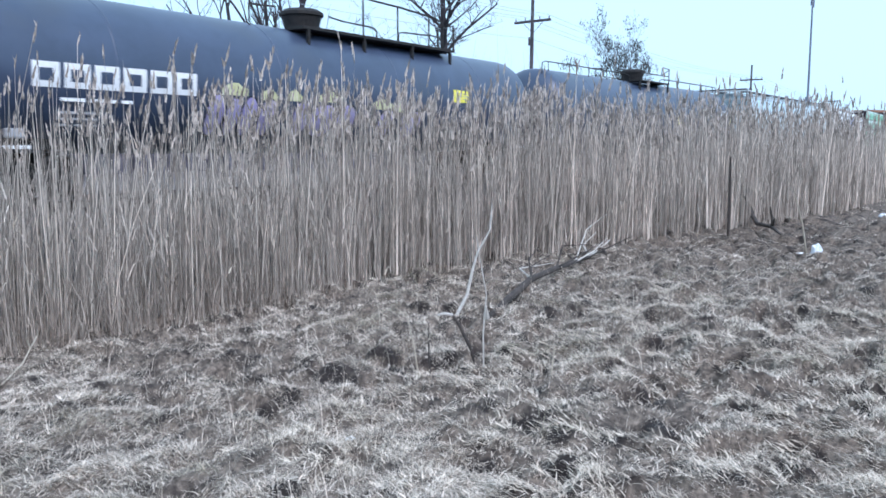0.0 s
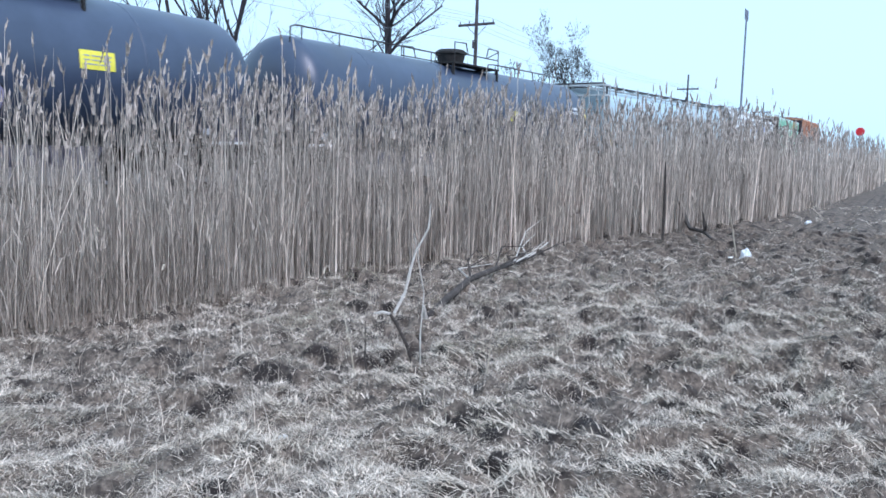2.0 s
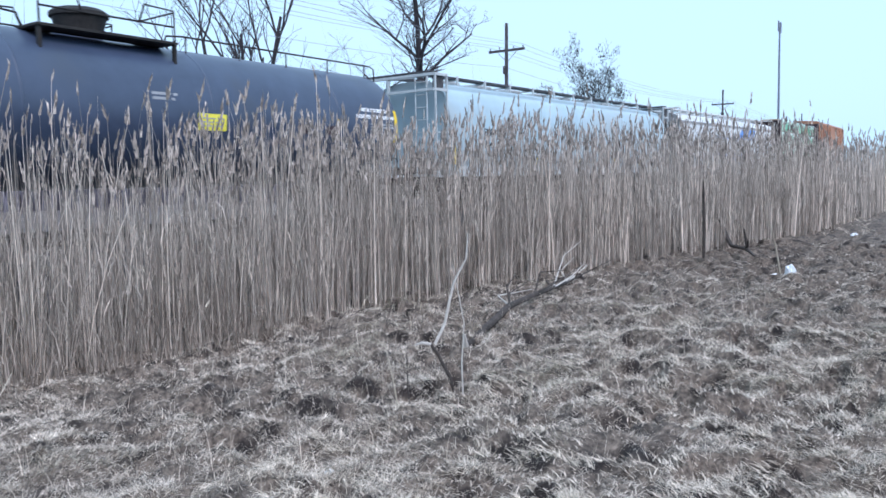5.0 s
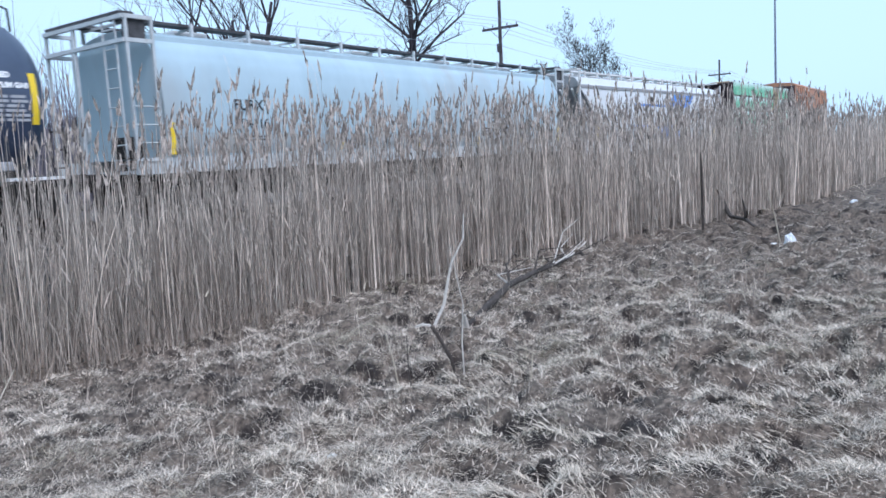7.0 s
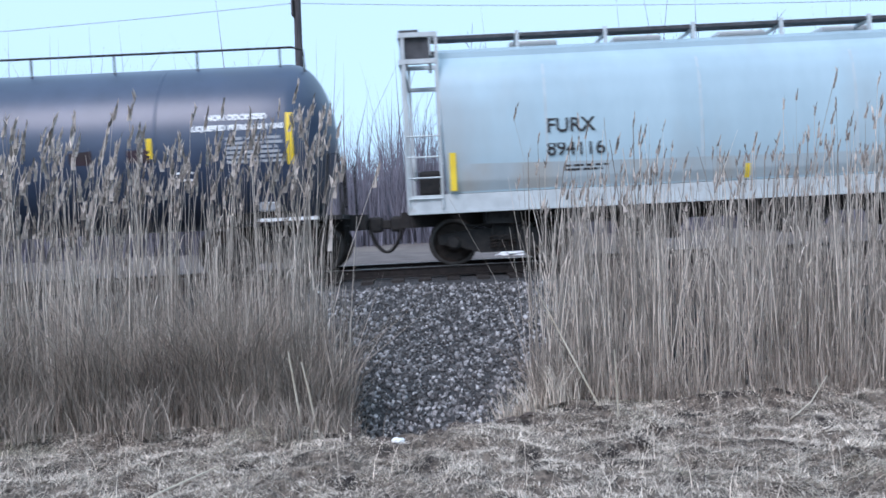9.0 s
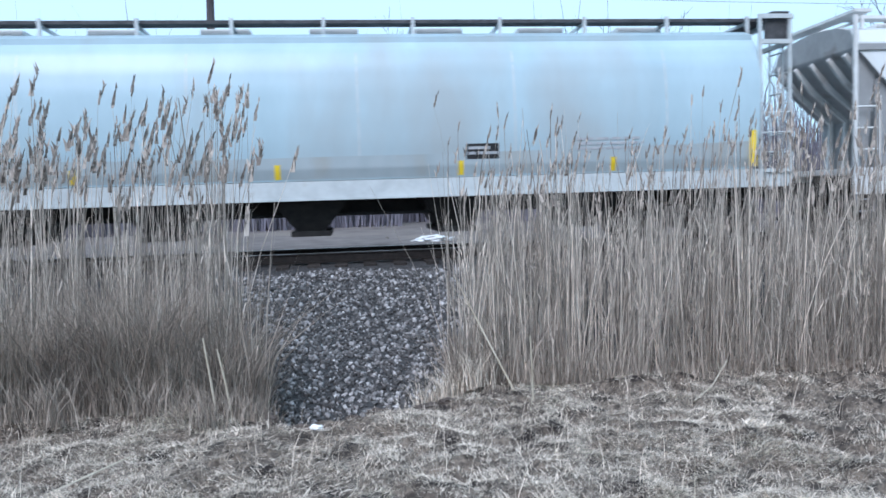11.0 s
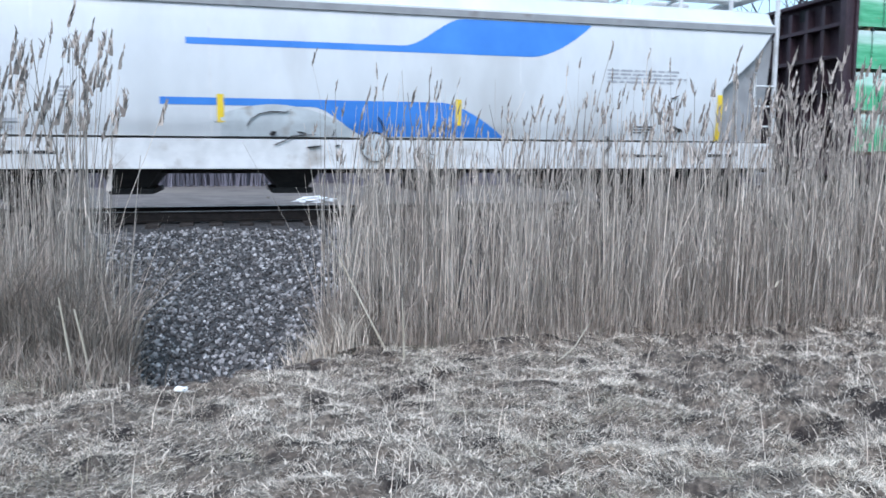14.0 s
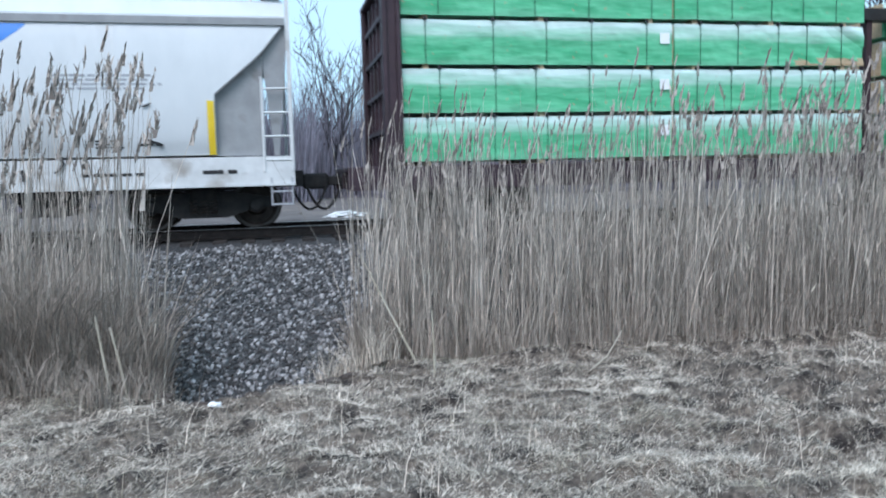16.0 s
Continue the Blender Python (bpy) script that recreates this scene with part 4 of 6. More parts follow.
        part("step", bm, M_BLACK, deck)
        build_truck(car, s * 7.85, 0.45)
        build_coupler(car, s * 9.53, s)
        if s > 0 and not graffiti:
            decal("reflector_strip", [(s * 8.43 - 0.06, 1.95, 2.85), (s * 8.43 + 0.06, 1.95, 2.85)], yz, tank, M_YELLOW, "yellow reflective strip", nz=6)
        part("valve_box", box(bmesh.new(), s * 7.93 - 0.15, s * 7.93 + 0.15, -1.25, -1.1, 1.15, 1.32, 0.03), M_INKGREY, car, "pale lettered bracket")
        if s > 0 and not graffiti:
            decal("reflector_strip", [(s * 6.0 - 0.05, 2.15, 2.5), (s * 6.0 + 0.05, 2.15, 2.5)], yz, tank, M_YELLOW, "yellow reflective strip", nz=4)
    # placards and stencils
    for x, zp in ((2.0, 2.24),) if not graffiti else ((4.95, 2.50),):
        decal("hazard_placard", [(x - 0.38, zp - 0.18, zp + 0.18), (x + 0.38, zp - 0.18, zp + 0.18)], yz, tank, M_LEMON, "yellow placard", lift=0.012, nz=4)
        bars("placard_text", x - 0.3, x + 0.3, zp - 0.12, zp + 0.12, 3, lambda z: yz(z) + 0.012, tank, M_INKGREY, seed=31, fill=0.3)
    if graffiti:
        # painted emblem: six hollow white blocks
        def blk(xa, xb, za, zb):
            bm = bmesh.new()
            for xs, zs in (((xa, xb), (za, za + 0.11)), ((xa, xb), (zb - 0.11, zb)), ((xa, xa + 0.12), (za + 0.11, zb - 0.11)), ((xb - 0.12, xb), (za + 0.11, zb - 0.11))):
                prev = None
                for k in range(4):
                    z = zs[0] + (zs[1] - zs[0]) * k / 3
                    cur = (bm.verts.new((xs[0], -(yz(z) + 0.006), z)), bm.verts.new((xs[1], -(yz(z) + 0.006), z)))
                    if prev:
                        bm.faces.new((prev[0], prev[1], cur[1], cur[0]))
                    prev = cur
            bmesh.ops.remove_doubles(bm, verts=bm.verts, dist=0.0005)
            part("emblem_block", bm, M_INKWHITE, tank, "white painted hollow emblem block")
        for i in range(6):
            blk(-7.72 + i * 0.57, -7.72 + i * 0.57 + 0.49, 2.04, 2.48)
        bars("small_stencil", -7.2, -5.6, 1.78, 1.92, 1, yz, tank, M_INKWHITE, seed=33)
        bars("small_stencil", -7.2, -6.2, 1.35, 1.68, 3, yz, tank, M_INKGREY, seed=34)
        # sprayed letters: rounded uneven blobs with a black outline, pale halo behind them
        rnd = random.Random(5)
        x0 = -4.05
        for i, (w, top, gap) in enumerate(((0.42, 2.10, 0.08), (0.36, 2.05, 0.05), (0.40, 2.08, 0.10), (0.46, 2.06, 0.55), (0.50, 2.06, 0.06), (0.85, 2.02, 0.05), (0.62, 2.04, 0.95), (0.60, 1.98, 0.30), (0.90, 1.98, 0.2))):
            def blob(grow, lift, mat, name, label):
                col = []
                for x in np.linspace(x0 - grow, x0 + w + grow, 14):
                    u = (x - x0 + grow) / (w + 2 * grow)
                    h = math.sin(math.pi * min(0.98, max(0.02, u))) ** 0.35
                    mid = 1.68
                    col.append((x, mid - (0.42 + grow) * h, mid + (top - mid + grow) * h))
                decal(name, col, yz, tank, mat, label, lift=lift)
            blob(0.035, 0.004, M_INKBLACK, "letter_outline", "black sprayed outline")
            blob(0.0, 0.007, M_LILAC, "sprayed_letter", "lilac sprayed graffiti letter")
            x0 += w + gap
        for hx, hw, hz in ((-3.75, 0.7, 2.22), (-2.7, 0.5, 2.16), (-1.9, 0.45, 2.18), (-0.9, 0.8, 2.20), (1.0, 0.9, 2.10), (1.75, 0.6, 2.06)):
            col = [(x, hz - 0.12, hz - 0.02 + 0.13 * math.sin(math.pi * min(0.98, max(0.02, (x - hx) / hw))) + 0.05 * rnd.random()) for x in np.linspace(hx, hx + hw, 9)]
            decal("sprayed_halo", col, yz, tank, M_OLIVE, "pale yellow sprayed halo", lift=0.0025)
    else:
        Rm = lambda x, z: pose(x, -(yz(z) + 0.008), z, 90 - math.degrees(math.asin((z - zc) / R)), 0, 0)
        text_mesh("stencil", "NON ODORIZED", 0.135, M_INKWHITE, tank, Rm(7.52, 2.80), "white stencilled words", bold=0.008)
        text_mesh("stencil", "LIQUEFIED PETROLEUM GAS", 0.125, M_INKWHITE, tank, Rm(7.54, 2.62), "white stencilled words", bold=0.008)
        bars("data_table", 7.32, 8.38, 1.99, 2.47, 6, yz, tank, M_INKGREY, "pale block of small data lettering", seed=35, fill=0.62)
        bars("data_frame", 6.41, 6.76, 1.70, 1.94, 2, yz, tank, M_INKWHITE, "small white framed panel", seed=37, fill=0.3)
        bars("small_stencil", 0.55, 1.2, 2.62, 2.82, 2, yz, tank, M_INKGREY, seed=36)
        for x in (4.6, 5.6):
            decal("rust_patch", [(x, 2.1, 2.3), (x + 0.4, 2.08, 2.33)], yz, tank, M_MAROON, "dull brown patch", nz=3)
    return car


def build_flatcar(cx):
    """Centre-beam flatcar: from -7.9 to +7.9 about its middle."""
    car = empty("centerbeam_flatcar", "maroon centre-beam flatcar with ribbed end bulkheads", "railcar", "freight train", pose(cx, TRACK_Y, 0))
    part("deck", box(bmesh.new(), -7.9, 7.9, -1.4, 1.4, 0.95, 1.04, 0.01), M_MAROON, car)
    for s in (-1, 1):
        part("side_sill", box(bmesh.new(), -7.9, 7.9, min(s * 1.34, s * 1.44), max(s * 1.34, s * 1.44), 0.62, 0.95), M_MAROON, car)
        bm = bmesh.new()
        box(bm, s * 6.96 - 0.03, s * 6.96 + 0.03, -1.5, 1.5, 1.04, 4.3)
        blk = part("bulkhead", bm, M_MAROON, car, "dark maroon ribbed bulkhead")
        for y in (-1.5, 1.42):
            bm = prism(bmesh.new(), [(s * 6.92, 1.04), (s * 6.92, 4.34), (s * 7.18, 4.34), (s * 7.22, 1.04)], "y", y, y + 0.08)
            part("bulkhead_side", bm, M_MAROON, blk)
        for y in (-1.47, 1.47):     # flanged corner posts
            for x0, x1 in ((6.91, 6.98), (7.15, 7.23)):
                part("bulkhead_post", box(bmesh.new(), min(s * x0, s * x1), max(s * x0, s * x1), y - 0.09, y + 0.09, 1.04, 4.34, 0.012), M_MAROON, blk)
        for y in (-0.8, -0.27, 0.27, 0.8):
            part("bulkhead_rib", box(bmesh.new(), min(s * 6.99, s * 7.16), max(s * 6.99, s * 7.16), y - 0.05, y + 0.05, 1.04, 4.2), M_MAROON, blk)
        for z in (1.7, 2.4, 3.1, 3.75):
            part("bulkhead_rib", box(bmesh.new(), min(s * 6.99, s * 7.18), max(s * 6.99, s * 7.18), -1.4, 1.4, z - 0.04, z + 0.04), M_MAROON, blk)
        part("bulkhead_cap", box(bmesh.new(), min(s * 6.90, s * 7.24), max(s * 6.90, s * 7.24), -1.57, 1.57, 4.3, 4.38, 0.01), M_MAROON, blk)
        build_truck(car, s * 5.50)
        build_coupler(car, s * 7.85, s)
    part("center_sill", box(bmesh.new(), -7.9, 7.9, -0.32, 0.32, 0.66, 0.95), M_MAROON, car)
    part("top_chord", box(bmesh.new(), -7.0, 7.0, -0.16, 0.16, 4.02, 4.28), M_INKBLACK, car, "dark top beam")
    for i in range(10):
        x = -6.93 + i * 1.54
        part("beam_post", box(bmesh.new(), x - 0.07, x + 0.07, -0.1, 0.1, 1.04, 4.02), M_MAROON, car)
        if i < 9:
            bm = bmesh.new()
            tube(bm, [(x, 0, 1.1), (x + 1.54, 0, 4.0)] if i % 2 else [(x, 0, 4.0), (x + 1.54, 0, 1.1)], 0.07, 4)
            part("beam_brace", bm, M_MAROON, car)
    return car


def bundle_mesh(seed, length=5.0, torn=False, tagged_end=True):
    """A wrapped bundle of lumber 0.83 m high: sagging film, white upper band, straps."""
    rnd = random.Random(seed)
    label = "green-wrapped lumber bundle with its film torn up at one end" if torn else "lumber bundle in green plastic wrap with a white upper band"
    th = empty("lumber_bundle", label, "lumber bundle", "wrapped lumber load")
    nx, nz = 110, 20
    def skin(z0, z1, mat, name, lab, out):
        bm = bmesh.new()
        cols = []
        for i in range(nx + 1):
            x = -length / 2 + 0.01 + (length - 0.02) * i / nx
            col = []
            rip = min(1.0, max(0.0, (x - length / 2 + 1.8) / 1.5)) if torn else 0.0
            low = z0 + 0.15 * rip * rip + 0.05 * rip * math.sin(x * 9)
            for k in range(nz + 1):
                z = low + (z1 - low) * k / nz
                wr = 0.03 * rip * math.sin(x * 7 + z * 11) + 0.020 * float(vnoise(x * 0.45 + seed * 9.1, z, 0.16)) + 0.026 * float(vnoise(x + seed * 3.3, z * 2, 1.1)) + 0.016 * float(vnoise(x + z * 0.6, z * 0.8 - x * 0.3 + seed, 0.11))
                col.append(bm.verts.new((x, -0.62 - out - wr, z)))
            cols.append(col)
        for a, b in zip(cols, cols[1:]):
            for k in range(nz):
                bm.faces.new((a[k], b[k], b[k + 1], a[k + 1]))
        return part(name, bm, mat, th, lab, smooth=True)
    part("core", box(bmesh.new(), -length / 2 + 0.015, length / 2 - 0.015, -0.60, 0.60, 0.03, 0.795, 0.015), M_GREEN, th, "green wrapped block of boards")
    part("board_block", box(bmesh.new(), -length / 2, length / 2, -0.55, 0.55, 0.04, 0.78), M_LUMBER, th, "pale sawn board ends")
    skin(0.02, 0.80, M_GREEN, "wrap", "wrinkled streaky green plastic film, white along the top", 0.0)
    for k in range(5):
        x = -length / 2 + 0.55 + (length - 1.1) * k / 4 + rnd.uniform(-0.15, 0.15)
        part("strap", box(bmesh.new(), x - 0.006, x + 0.006, -0.652, -0.645, 0.02, 0.81), M_STRAP, th, "thin dark strap")
        part("clip", box(bmesh.new(), x - 0.03, x + 0.03, -0.66, -0.6, 0.79, 0.85), M_INKBLACK, th)
    if torn:
        for k in range(3):
            part("board", box(bmesh.new(), length / 2 - 1.85 + 0.2 * k, length / 2 - 0.01 * k, -0.628, -0.60, 0.03 + 0.05 * k, 0.075 + 0.05 * k, 0.003), M_LUMBER, th, "bare pale board under the torn film")
    tx = length / 2 - 0.18
    if tagged_end:
        part("tag", box(bmesh.new(), tx - 0.1, tx + 0.1, -0.655, -0.65, 0.42, 0.62), M_TAG, th, "white paper tag")
    for k in range(3):
        part("skid", box(bmesh.new(), -length / 2 + 0.4 + k * (length - 0.9) / 2, -length / 2 + 0.5 + k * (length - 0.9) / 2, -0.58, 0.58, -0.055, 0.03), M_LUMBER, th)
    return th


def build_load(cx):
    """Rows of (bundle, offset from the car's middle)."""
    out = []
    for col, (x, length) in enumerate(((-4.255, 5.26), (0.51, 4.20), (5.66, 2.42))):
        kinds = [bundle_mesh(1 + 2 * col, length, False, col == 0), bundle_mesh(2 + 2 * col, length, False, col == 0)]
        for tier in range(4):
            for side in (-1, 1):
                src = kinds[tier % 2]
                if (col, tier, side) == (1, 2, -1):
                    out.append((bundle_mesh(11, length, True, False), pose(x, side * 0.78, 1.10 + tier * 0.862)))
                    continue
                z = 1.10 + tier * 0.862
                ob = copy_thing(src, pose(0, 0, 0)) if any(o is src for o, _ in out) else src
                out.append((ob, pose(x, side * 0.78, z, 0, 0, 0 if side < 0 else 180)))
    return out


def build_boxcar(cx):
    car = empty("boxcar", "faded orange-brown boxcar with ribbed sides", "railcar", "freight train", pose(cx, TRACK_Y, 0))
    body = part("body", box(bmesh.new(), -7.6, 7.6, -1.48, 1.48, 1.0, 4.85, 0.04), M_ORANGE, car)
    bm = bmesh.new()
    prism(bm, [(-1.52, 4.84), (1.52, 4.84), (1.3, 5.04), (0, 5.16), (-1.3, 5.04)], "x", -7.65, 7.65)
    part("roof", bm, M_ORANGE, car)
    for i in range(17):
        x = -7.4 + i * 0.925
        if abs(x) > 1.6:
            part("side_rib", box(bmesh.new(), x - 0.05, x + 0.05, -1.53, -1.47, 1.05, 4.8), M_ORANGE, body)
    part("door", box(bmesh.new(), -1.5, 1.5, -1.545, -1.5, 1.1, 4.7, 0.02), M_ORANGE, body)
    for s in (-1, 1):
        end = part("end_panel", box(bmesh.new(), s * 7.63 - 0.03, s * 7.63 + 0.03, -1.44, 1.44, 1.02, 4.83, 0.01), M_MAROON, body, "dark maroon ribbed end")
        for k in range(7):
            part("end_rib", box(bmesh.new(), s * 7.68 - 0.03, s * 7.68 + 0.03, -1.4, 1.4, 1.3 + 0.5 * k, 1.42 + 0.5 * k, 0.01), M_MAROON, end)
    part("center_sill", box(bmesh.new(), -7.8, 7.8, -0.3, 0.3, 0.7, 1.0), M_BLACK, car)
    for s in (-1, 1):
        ladder("side_ladder", car, s * 7.3 - 0.2, s * 7.3 + 0.2, -1.55, 0.6, 4.2, 8, M_ORANGE, 0.016)
        build_truck(car, s * 5.9)
        build_coupler(car, s * 7.7, s)
    return car


# middles of the cars along the line at 8 s
X_TANK_A, X_TANK_B, X_GREY, X_WHITE, X_FLAT, X_BOX = -25.65, -5.76, 14.05, 32.92, 49.98, 66.7
tank_a = build_tank(X_TANK_A, True)
tank_b = build_tank(X_TANK_B, False)
grey_hopper = build_grey_hopper(X_GREY)
white_hopper = build_white_hopper(X_WHITE)
flatcar = build_flatcar(X_FLAT)
LOAD = build_load(X_FLAT)
boxcar = build_boxcar(X_BOX)


# ---- reeds, grass, stones ----
def blades(px, py, pz, h, w, lean, az, rs, segs=3, curve=1.0, width_pow=1.0, facing=None, flat=1.0):
    """Flat tapering blades as arrays: returns verts and quad faces."""
    n = len(px)
    fa = rs.uniform(0, 2 * np.pi, n) if facing is None else facing
    V = np.zeros((n, (segs + 1) * 2, 3))
    for k in range(segs + 1):
        u = k / segs
        d = lean * u ** (1 + curve)
        cx, cy, cz = px + np.cos(az) * h * d, py + np.sin(az) * h * d, pz + flat * h * u * np.sqrt(np.maximum(0.02, 1 - (lean * 0.8 * u) ** 2))
        ww = w * (1 - u) ** width_pow * 0.5 + 0.0004
        for j, s in enumerate((-1, 1)):
            V[:, 2 * k + j] = np.stack([cx + s * np.cos(fa) * ww, cy + s * np.sin(fa) * ww, cz], -1)
    base = (np.arange(n) * (segs + 1) * 2)[:, None]
    F = np.concatenate([base + np.array([[2 * k, 2 * k + 1, 2 * k + 3, 2 * k + 2]]) for k in range(segs)], 0)
    return V.reshape(-1, 3), F


def stems(px, py, pz, h, r, lean, az, sides=3, segs=3):
    n = len(px)
    V = np.zeros((n, (segs + 1) * sides, 3))
    for k in range(segs + 1):
        u = k / segs
        d = lean * (0.45 * u + 0.55 * u * u)
        cx, cy, cz = px + np.cos(az) * h * d, py + np.sin(az) * h * d, pz + h * u
        rr = r * (1 - 0.6 * u)
        for j in range(sides):
            a = 2 * np.pi * j / sides
            V[:, k * sides + j] = np.stack([cx + rr * np.cos(a), cy + rr * np.sin(a), cz], -1)
    base = (np.arange(n) * (segs + 1) * sides)[:, None]
    F = []
    for k in range(segs):
        for j in range(sides):
            F.append(base + np.array([[k * sides + j, k * sides + (j + 1) % sides, (k + 1) * sides + (j + 1) % sides, (k + 1) * sides + j]]))
    tip = np.stack([px + np.cos(az) * h * lean, py + np.sin(az) * h * lean, pz + h], -1)
    return V.reshape(-1, 3), np.concatenate(F, 0), tip


def plumes(tip, az, size, rs, per=9):
    """Feathery drooping seed heads: a spray of short blades."""
    n = len(tip)
    idx = np.repeat(np.arange(n), per)
    u = np.tile(np.linspace(0, 1, per), n)
    s = size[idx]
    p = tip[idx] + np.stack([np.cos(az[idx]) * s * 0.25 * u, np.sin(az[idx]) * s * 0.25 * u, s * (u * 0.8 - 0.25)], -1)
    a = np.where(rs.rand(n * per) < 0.75, az[idx] + rs.normal(0, 0.5, n * per), rs.uniform(0, 6.28, n * per))
    hh = s * (0.50 - 0.20 * u) * rs.uniform(0.7, 1.2, n * per)
    V, F = blades(p[:, 0], p[:, 1], p[:, 2], hh, s * 0.17 * (1 - 0.5 * u), rs.uniform(0.10, 0.50, n * per), a, rs, segs=2, curve=0.4, width_pow=0.6)
    return V, F


def reed_points(rs):
    P = []
    def strip(x0, x1, depth, density, back=11.9):
        area = (x1 - x0) * depth
        n = int(area * density)
        x = rs.uniform(x0, x1, n)
        b = back - bend(x)
        f = np.minimum(reed_front(x), b - 2.5)
        y = f + 0.15 * vnoise(x, x * 0, 0.6) * 3 + np.abs(rs.rand(n)) ** 1.25 * np.minimum(depth, b - f)
        P.append(np.stack([x, y], -1))
    strip(-16, -1.0, 3.2, 78)
    strip(1.0, 9, 3.3, 112)
    strip(9, 18, 3.5, 84)
    strip(18, 34, 5.5, 40)
    strip(34, 70, 5.0, 14)
    strip(70, 120, 5.0, 4)
    p = np.concatenate(P)
    # the trodden gap
    x, y = p[:, 0], p[:, 1]
    left = -1.2 + 0.24 * vnoise(y, y * 0, 0.5) + np.clip((9.2 - y) * 0.35, 0, 0.4) - np.clip((y - 9.5) * 0.33, 0, 0.6)
    right = 1.15 + 0.2 * vnoise(y + 40, y * 0, 0.5) - np.clip((9.6 - y) * 0.25, -0.1, 0.45) + np.clip((y - 9.5) * 0.3, 0, 0.55)
    keep = (x < left) | (x > right)
    p = p[keep]
    clump = vnoise(p[:, 0], p[:, 1], 0.35) + vnoise(p[:, 0], p[:, 1], 1.0)
    return p[clump > -0.40]


def build_reeds():
    rs = np.random.RandomState(11)
    p = reed_points(rs)
    n = len(p)
    x, y = p[:, 0], p[:, 1]
    z = ground_z(x, y, False) - 0.03
    top = 0.98 + 0.4 * vnoise(x, y, 3.1) + 0.3 * vnoise(x, y, 0.8) + rs.normal(0, 0.3, n) + np.clip(x - 10, 0, 12) * 0.035
    short = rs.rand(n) < np.interp(x, (3, 4, 7.5, 10.5), (0.62, 0.74, 0.70, 0.40))
    top = np.where(short, top - rs.uniform(0.18, 0.8, n), top)
    tall = (rs.rand(n) < np.where(x > 4, 0.70, np.where(x < -1, 0.85, 0.45))) & ~short
    top = np.where(tall, top + np.where(x > 1, 0.12, 0.25) + np.where(x > 1, 0.72, 0.95) * rs.rand(n) ** 1.4, top)
    h = np.maximum(0.5, top - z)
    far = np.clip((np.hypot(x, y) - 9) / 40, 0, 1)
    az = rs.normal(0.5, 1.3, n)
    lean = np.abs(rs.normal(0.03, 0.085, n))
    lean = np.where(rs.rand(n) < 0.13, rs.uniform(0.08, 0.34, n), lean)
    edge = (x > 1.0) & (x < 1.9)
    lean = np.where(edge, lean + rs.uniform(0, 0.10, n), lean)
    V, F, tip = stems(x, y, z, h, rs.gamma(4, 0.0017, n).clip(0.0030, 0.0135) * (1 + 1.4 * far), lean, az)
    ob = raw("reeds", V, F, M_REED)
    tagged(ob, "dense stand of tall dry tan reed stems", "reeds", kind="stuff")
    # leaves clinging to the stems
    k = 4
    idx = np.repeat(np.arange(n), k)
    idx = idx[rs.rand(len(idx)) < 0.75]
    u = rs.uniform(0.03, 0.8, len(idx))
    d = lean[idx] * (0.45 * u + 0.55 * u * u)
    lx, ly, lz = x[idx] + np.cos(az[idx]) * h[idx] * d, y[idx] + np.sin(az[idx]) * h[idx] * d, z[idx] + h[idx] * u
    m = len(idx)
    V2, F2 = blades(lx, ly, lz, rs.uniform(0.15, 0.42, m), rs.uniform(0.006, 0.015, m) * (1 + far[idx]), rs.uniform(0.2, 0.9, m), rs.uniform(0, 6.28, m), rs, segs=2, width_pow=0.7)
    ob = raw("reed_leaves", V2, F2, M_REED)
    tagged(ob, "narrow dry leaves among the reed stems", "reeds", kind="stuff")
    # seed heads on the taller stems
    has = (tall & (rs.rand(n) < 0.85)) | (~short & (rs.rand(n) < 0.10))
    size = (rs.uniform(0.13, 0.25, n) + 0.07 * (x > 6) + 0.12 * (x < -1)) * (1 + 0.4 * far)
    V3, F3 = plumes(tip[has], rs.normal(0.3, 0.8, int(has.sum())), size[has], rs)
    ob = raw("reed_plumes", V3, F3, M_PLUME)
    tagged(ob, "feathery brown-grey reed seed heads", "reeds", kind="stuff")
    # brown dead grass and broken leaves round the feet of the reeds
    m = 21000
    ux = np.where(rs.rand(m) < 0.86, rs.uniform(-8, -1.1, m), 1.15 + 7 * rs.rand(m) ** 2.2)
    uy = reed_front(ux) - 0.3 + 1.2 * rs.rand(m) ** 1.3
    uz = ground_z(ux, uy, False)
    V5, F5 = blades(ux, uy, uz, (0.15 + 0.85 * rs.rand(m) ** 1.5) * np.where(ux < 0, 2.0, 0.9) * (1 + 0.9 * vnoise(ux, uy, 0.7)), rs.uniform(0.006, 0.016, m), rs.uniform(0.1, 0.75, m), rs.uniform(0, 6.28, m), rs, segs=2, width_pow=0.6)
    ob = raw("reed_undergrowth", V5, F5, M_UNDER)
    tagged(ob, "brown dead grass and broken leaves at the feet of the reeds", "undergrowth", kind="stuff")
    # bleached broken leaves caught low down
    q = rs.choice(n, 700)
    V4, F4 = blades(x[q], y[q] - 0.12, z[q] + rs.uniform(0.1, 1.5, 700), rs.uniform(0.08, 0.22, 700), rs.uniform(0.012, 0.03, 700), rs.uniform(0.3, 1.0, 700), rs.uniform(0, 6.28, 700), rs, segs=2, width_pow=0.5)
    ob = raw("broken_reed_leaves", V4, F4, M_LEAF)
    tagged(ob, "pale bleached broken reed leaves", "reeds", kind="stuff")


